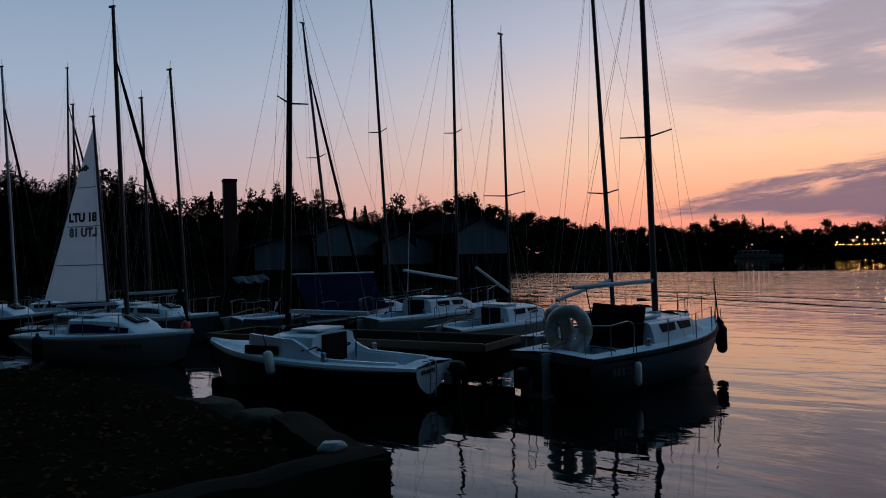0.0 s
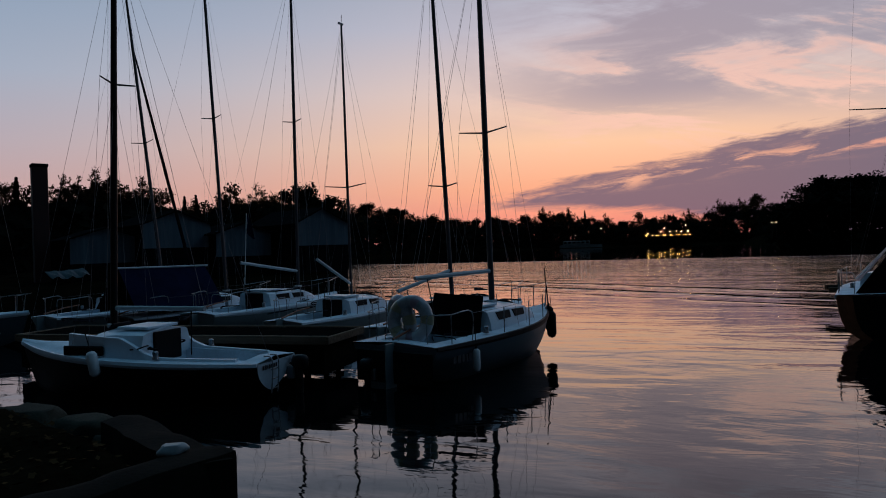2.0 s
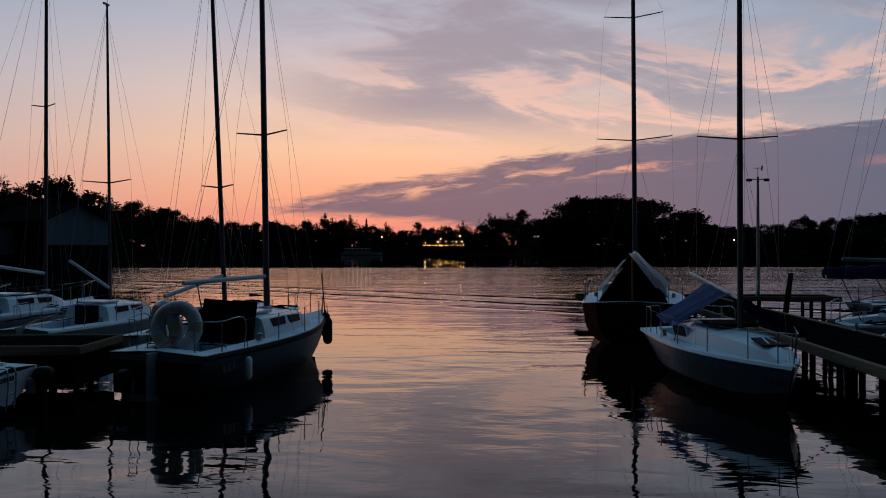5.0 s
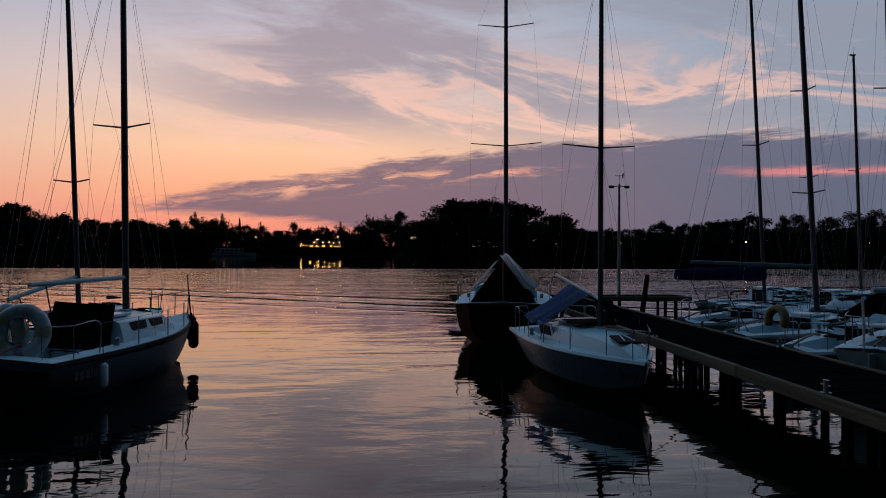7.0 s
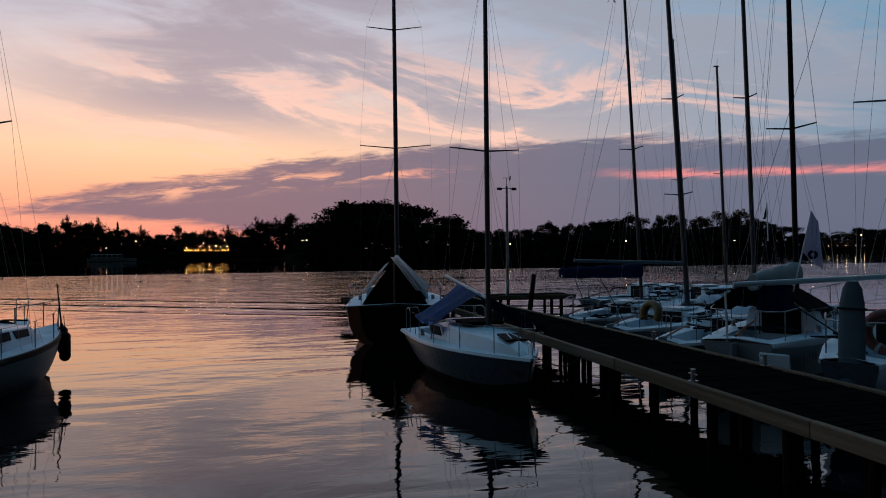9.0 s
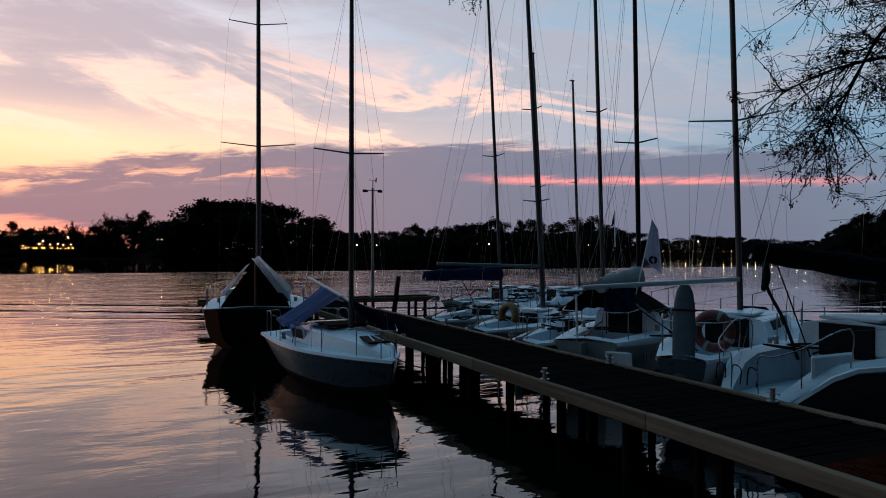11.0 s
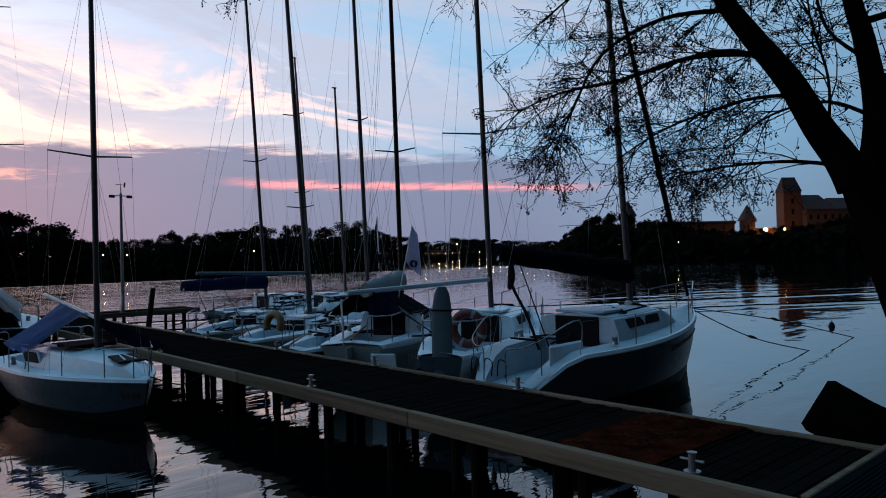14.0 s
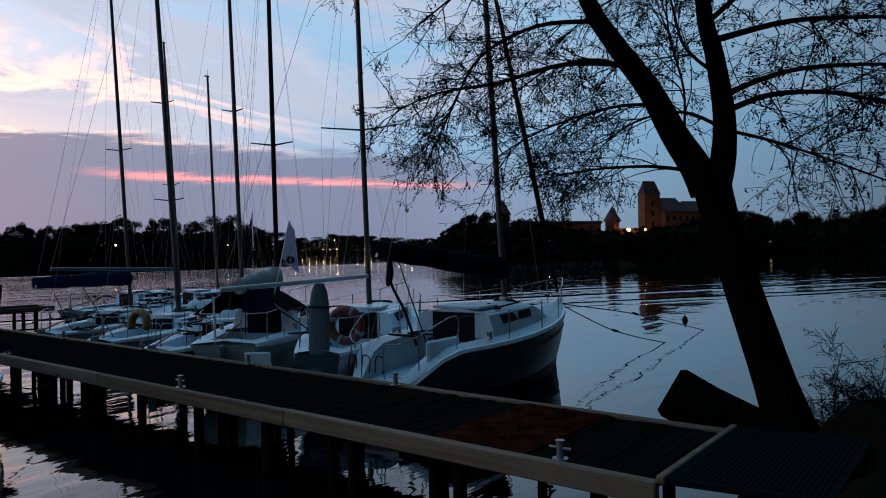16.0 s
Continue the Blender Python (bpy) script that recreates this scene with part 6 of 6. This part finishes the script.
# ---------------------------------------------------------------- buildings across the water
def gable_house(name, label, m, w, d, wall_h, roof_h, wall_mat, roof_mat, category="building", low_mat=None):
    hs = thing(name, label, category, m)
    part("wall", box(bmesh.new(), (0, 0, wall_h / 2 - 0.5), (w, d, wall_h + 1.0)), low_mat or wall_mat, hs)
    bm = bmesh.new()
    loft(bm, [[(-w / 2, y, wall_h), (w / 2, y, wall_h), (0, y, wall_h + roof_h)] for y in (-d / 2, d / 2)], close=True, cap=True)
    part("gable", bm, wall_mat, hs)
    for sgn in (1, -1):
        bm = bmesh.new()
        o = 0.35
        n = Vector((sgn * roof_h, 0, w / 2)).normalized() * 0.12
        a, b = Vector((0, 0, wall_h + roof_h)), Vector((sgn * (w / 2 + o), 0, wall_h - o * roof_h / (w / 2)))
        loft(bm, [[a + Vector((0, y, 0)), b + Vector((0, y, 0)), b + n + Vector((0, y, 0)), a + n + Vector((0, y, 0))] for y in (-d / 2 - o, d / 2 + o)], close=True, cap=True)
        bmesh.ops.recalc_face_normals(bm, faces=bm.faces)
        part("roof_slope", bm, roof_mat, hs)
    return hs


def far(az, d, z=0.0, turn=0.0):
    return pose(-math.sin(radians(az)) * d, math.cos(radians(az)) * d, z, 0, 0, az + turn)


for az, w, dep, wh, rh, turn in ((13.2, 5.0, 7, 3.4, 0.8, 12), (9.0, 5.2, 8, 4.4, 1.0, 20), (-1.3, 4.8, 8, 4.3, 1.2, 30), (4.2, 4.6, 7, 3.6, 0.8, 24)):
    b = gable_house("boathouse", "dark lakeside boathouse with blue-grey upper cladding", far(az, 62, 0.4, turn), w, dep, wh, rh, "boathouse", "dark_wall", "boathouse", "dark_wall")
    part("upper_cladding", box(bmesh.new(), (0, -dep / 2 - 0.06, wh - 0.8), (w, 0.1, 2.0)), "boathouse", b, "blue-grey upper cladding")
    part("upper_cladding", box(bmesh.new(), (w / 2 + 0.06, 0, wh - 0.8), (0.1, dep, 1.9)), "boathouse", b)
    part("gate", box(bmesh.new(), (0, -dep / 2 - 0.04, 1.4), (w * 0.7, 0.08, 2.2)), "dark_wall", b)
chim = thing("chimney", "square dark chimney stack rising above the trees", "chimney", far(16.65, 62, 0.0, 8))
part("shaft", box(bmesh.new(), (0, 0, 4.7), (1.05, 1.0, 9.6), None, 0.04), "roof", chim)
part("cap", box(bmesh.new(), (0, 0, 9.55), (1.15, 1.1, 0.25), None, 0.04), "dark_wall", chim)
# the bank those buildings stand on
bm = bmesh.new()
rows = []
for k in range(30):
    az = 40 - 44 * k / 29
    row = []
    for d, z in ((52, -0.6), (53, 0.45), (60, 0.7), (75, 0.9), (100, 1.2)):
        row.append((-math.sin(radians(az)) * d, math.cos(radians(az)) * d, z + 0.15 * math.sin(k * 1.7 + d)))
    rows.append(row)
loft(bm, rows)
smooth(tagged(place("bank", bm, "soil"), "dark grassy bank under the boathouses", "bank", kind="structure"), 180)


def castle():
    c = thing("castle", "floodlit red brick island castle with steep tiled roofs", "castle", pose(229.5, -66.0, 0, 0, 0, -72))
    # local x runs along the front, y away from the water
    part("keep_wall", box(bmesh.new(), (-6.2, 1.2, 8), (5.6, 4.0, 22), None, 0.05), "brick", c)
    def hip(name, x, y, z, w, d, h, ridge):
        bm = bmesh.new()
        lo = [bm.verts.new((x + sx * w / 2, y + sy * d / 2, z)) for sx, sy in ((-1, -1), (1, -1), (1, 1), (-1, 1))]
        a, b = bm.verts.new((x - ridge / 2, y, z + h)), bm.verts.new((x + ridge / 2, y, z + h))
        for f in ((lo[0], lo[1], b, a), (lo[1], lo[2], b), (lo[2], lo[3], a, b), (lo[3], lo[0], a), (lo[3], lo[2], lo[1], lo[0])):
            bm.faces.new(f)
        part(name, bm, "roof", c)
    hip("keep_roof", -6.2, 1.2, 19, 6.0, 4.4, 4.4, 4.2)
    part("palace_wall", box(bmesh.new(), (5.5, 2, 6.0), (17.5, 10, 15), None, 0.05), "brick", c)
    hip("palace_roof", 1.0, 2, 13.5, 9.0, 11, 4.6, 6.0)
    hip("palace_roof", 9.8, 2, 13.5, 8.8, 11, 3.6, 7.0)
    for k in range(7):
        for z, h in ((7.6, 1.7), (11.2, 1.4)):
            part("window", box(bmesh.new(), (-2.0 + 2.3 * k, -3.02, z), (0.8, 0.12, h), None, 0.03), "glass", c)
    for z in (9.5, 13.0, 16.2):
        part("window", box(bmesh.new(), (-6.2, -0.82, z), (0.8, 0.12, 1.5), None, 0.03), "glass", c)
    part("outer_wall", box(bmesh.new(), (-39, -2, 5.6), (26, 3, 8.6), None, 0.05), "brick", c)
    part("wall_roof", box(bmesh.new(), (-39, -2, 10.1), (26.6, 4.0, 0.9), None, 0.2), "roof", c)
    part("low_wall", box(bmesh.new(), (-14.8, -2, 5.0), (9.0, 2, 6.5), None, 0.05), "brick", c)
    for x, w, base, h in ((-21.3, 4.4, 10.6, 4.6), (-57.5, 4.0, 12.6, 4.4)):
        part("tower_wall", tube(bmesh.new(), [(x, -2, 0), (x, -2, base)], w / 2, 12), "brick", c)
        part("tower_roof", tube(bmesh.new(), [(x, -2, base - 0.1), (x, -2, base + h)], [w * 0.66, 0.05], 12), "roof", c)
    part("terrace", box(bmesh.new(), (-10, -6, 2.4), (100, 10, 2.4), None, 0.3), "soil", c)
    return c


castle_ob = castle()


def spot(name, label, at, r, material="lamp", stem=0.0):
    l = thing(name, label, "lamp", Matrix.Translation(at))
    bm = bmesh.new()
    bmesh.ops.create_icosphere(bm, subdivisions=2, radius=r)
    part("bulb", bm, material, l, "glowing bulb")
    if stem:
        part("post", tube(bmesh.new(), [(0, 0, -stem), (0, 0, -r * 0.8)], 0.06, 6), "black", l)
    else:
        part("housing", box(bmesh.new(), (0, 0, -r - 0.05), (r * 1.2, r * 1.2, 0.1)), "black", l)
    return l


def flood(at, energy, radius=0.8):
    d = bpy.data.lights.new("floodlight", "POINT")
    d.energy, d.color, d.shadow_soft_size = energy, (1.0, 0.55, 0.18), radius
    new("floodlight_lamp", d).location = at


for x in (-19.0, -13.5, -1.0, 7.0, 13.0):
    p = castle_ob.matrix_basis @ Vector((x, -6.8, 5.2))
    flood(p, 17 if x > -10 else 28)
    if x < -10:
        spot("floodlight", "glowing floodlight at the castle's foot", castle_ob.matrix_basis @ Vector((x, -7.6, 7.6)), 0.55, "lamp", 3.5)

# terrace cafe with strings of lamps, street lamps and a lit causeway
ter = thing("terrace_cafe", "low lakeside cafe terrace on posts with strings of lamps", "cafe", far(-30.6, 344, 0.0))
part("platform", box(bmesh.new(), (0, 0, 2.6), (20, 8, 0.7), None, 0.05), "dark_wall", ter)
part("roof", box(bmesh.new(), (5.0, 3, 7.0), (8, 6, 0.4), pose(0, 0, 0), 0.1), "dark_wall", ter)
part("back_wall", box(bmesh.new(), (0, 4, 4.2), (19, 0.3, 3.0)), "dark_wall", ter)
for k in range(6):
    part("post", box(bmesh.new(), (-9 + 3.6 * k, -3.6, 1.4), (0.3, 0.3, 3.0)), "dark_wall", ter)
r_ = random.Random(2)
for k in range(14):
    spot("terrace_lamp", "warm lamp on the cafe terrace", ter.matrix_basis @ Vector((-9.4 + 1.45 * k + 0.3 * math.sin(k * 2.9), -3.9, 4.5)), 0.13, "lamp")
for x, z in ((4, 6.4), (7.8, 9.0), (1.0, 6.1), (8.8, 6.2), (-3, 6.2), (-8.9, 5.6), (6.0, 6.0), (-1.5, 7.6)):
    spot("terrace_lamp", "warm lamp on the cafe terrace", ter.matrix_basis @ Vector((x, -1, z)), 0.2, "lamp_white")
for az, d, z, r0 in ((-10.1, 300, 7.2, 0.5), (-7.7, 280, 6.6, 0.2), (-13.4, 330, 7.0, 0.25), (-25.6, 345, 8.6, 0.32), (-37.9, 152, 5.2, 0.12), (-38.2, 152, 5.2, 0.12), (-23.6, 348, 5.8, 0.2), (-52.9, 204, 4.8, 0.26), (-54.5, 200, 4.6, 0.26), (-63.6, 166, 4.6, 0.22), (-71.5, 166, 4.4, 0.12),
                     (-79.6, 640, 12.5, 0.7), (-113.2, 250, 3.4, 0.14), (-97.0, 150, 4.0, 0.12)):
    p = far(az, d - 2, z).translation
    spot("street_lamp", "distant street lamp glowing on the shore", p, r0 * 0.6, "lamp_white", 3.0)
br = thing("causeway", "long low causeway with a row of warm lamps", "bridge", far(-82.5, 632, 0.0))
part("deck", box(bmesh.new(), (0, 0, 2.3), (160, 4, 0.8), None, 0.1), "dark_wall", br)
for k in range(20):
    part("pier", box(bmesh.new(), (-76 + 8 * k, 0, 0.6), (1.0, 3, 3.2)), "dark_wall", br)
for k in range(23):
    if k in (14, 15):
        continue
    spot("causeway_lamp", "warm lamp on the causeway railing", br.matrix_basis @ Vector((66 - 6.0 * k, -2.2, 4.3)), 0.2, "lamp_white", 1.4)
tour = thing("tour_boat", "white lake tour boat moored on the far shore", "boat", far(-23.9, 330, 0.0, 0))
bm = bmesh.new()
loft(bm, [[(x, -w, 0.0), (x, -w * 1.1, 1.3), (x, w * 1.1, 1.3), (x, w, 0.0)] for x, w in ((-9, 1.4), (-5, 1.7), (5, 1.7), (8, 1.0), (10, 0.1))], close=True, cap=True)
part("hull", bm, "gel_dim", tour)
part("saloon", box(bmesh.new(), (-1.5, 0, 2.2), (12, 2.8, 1.7), None, 0.15), "gel_dim", tour)
for k in range(6):
    part("window", box(bmesh.new(), (-6.5 + 2 * k, -1.42, 2.35), (1.4, 0.08, 0.8)), "glass", tour)
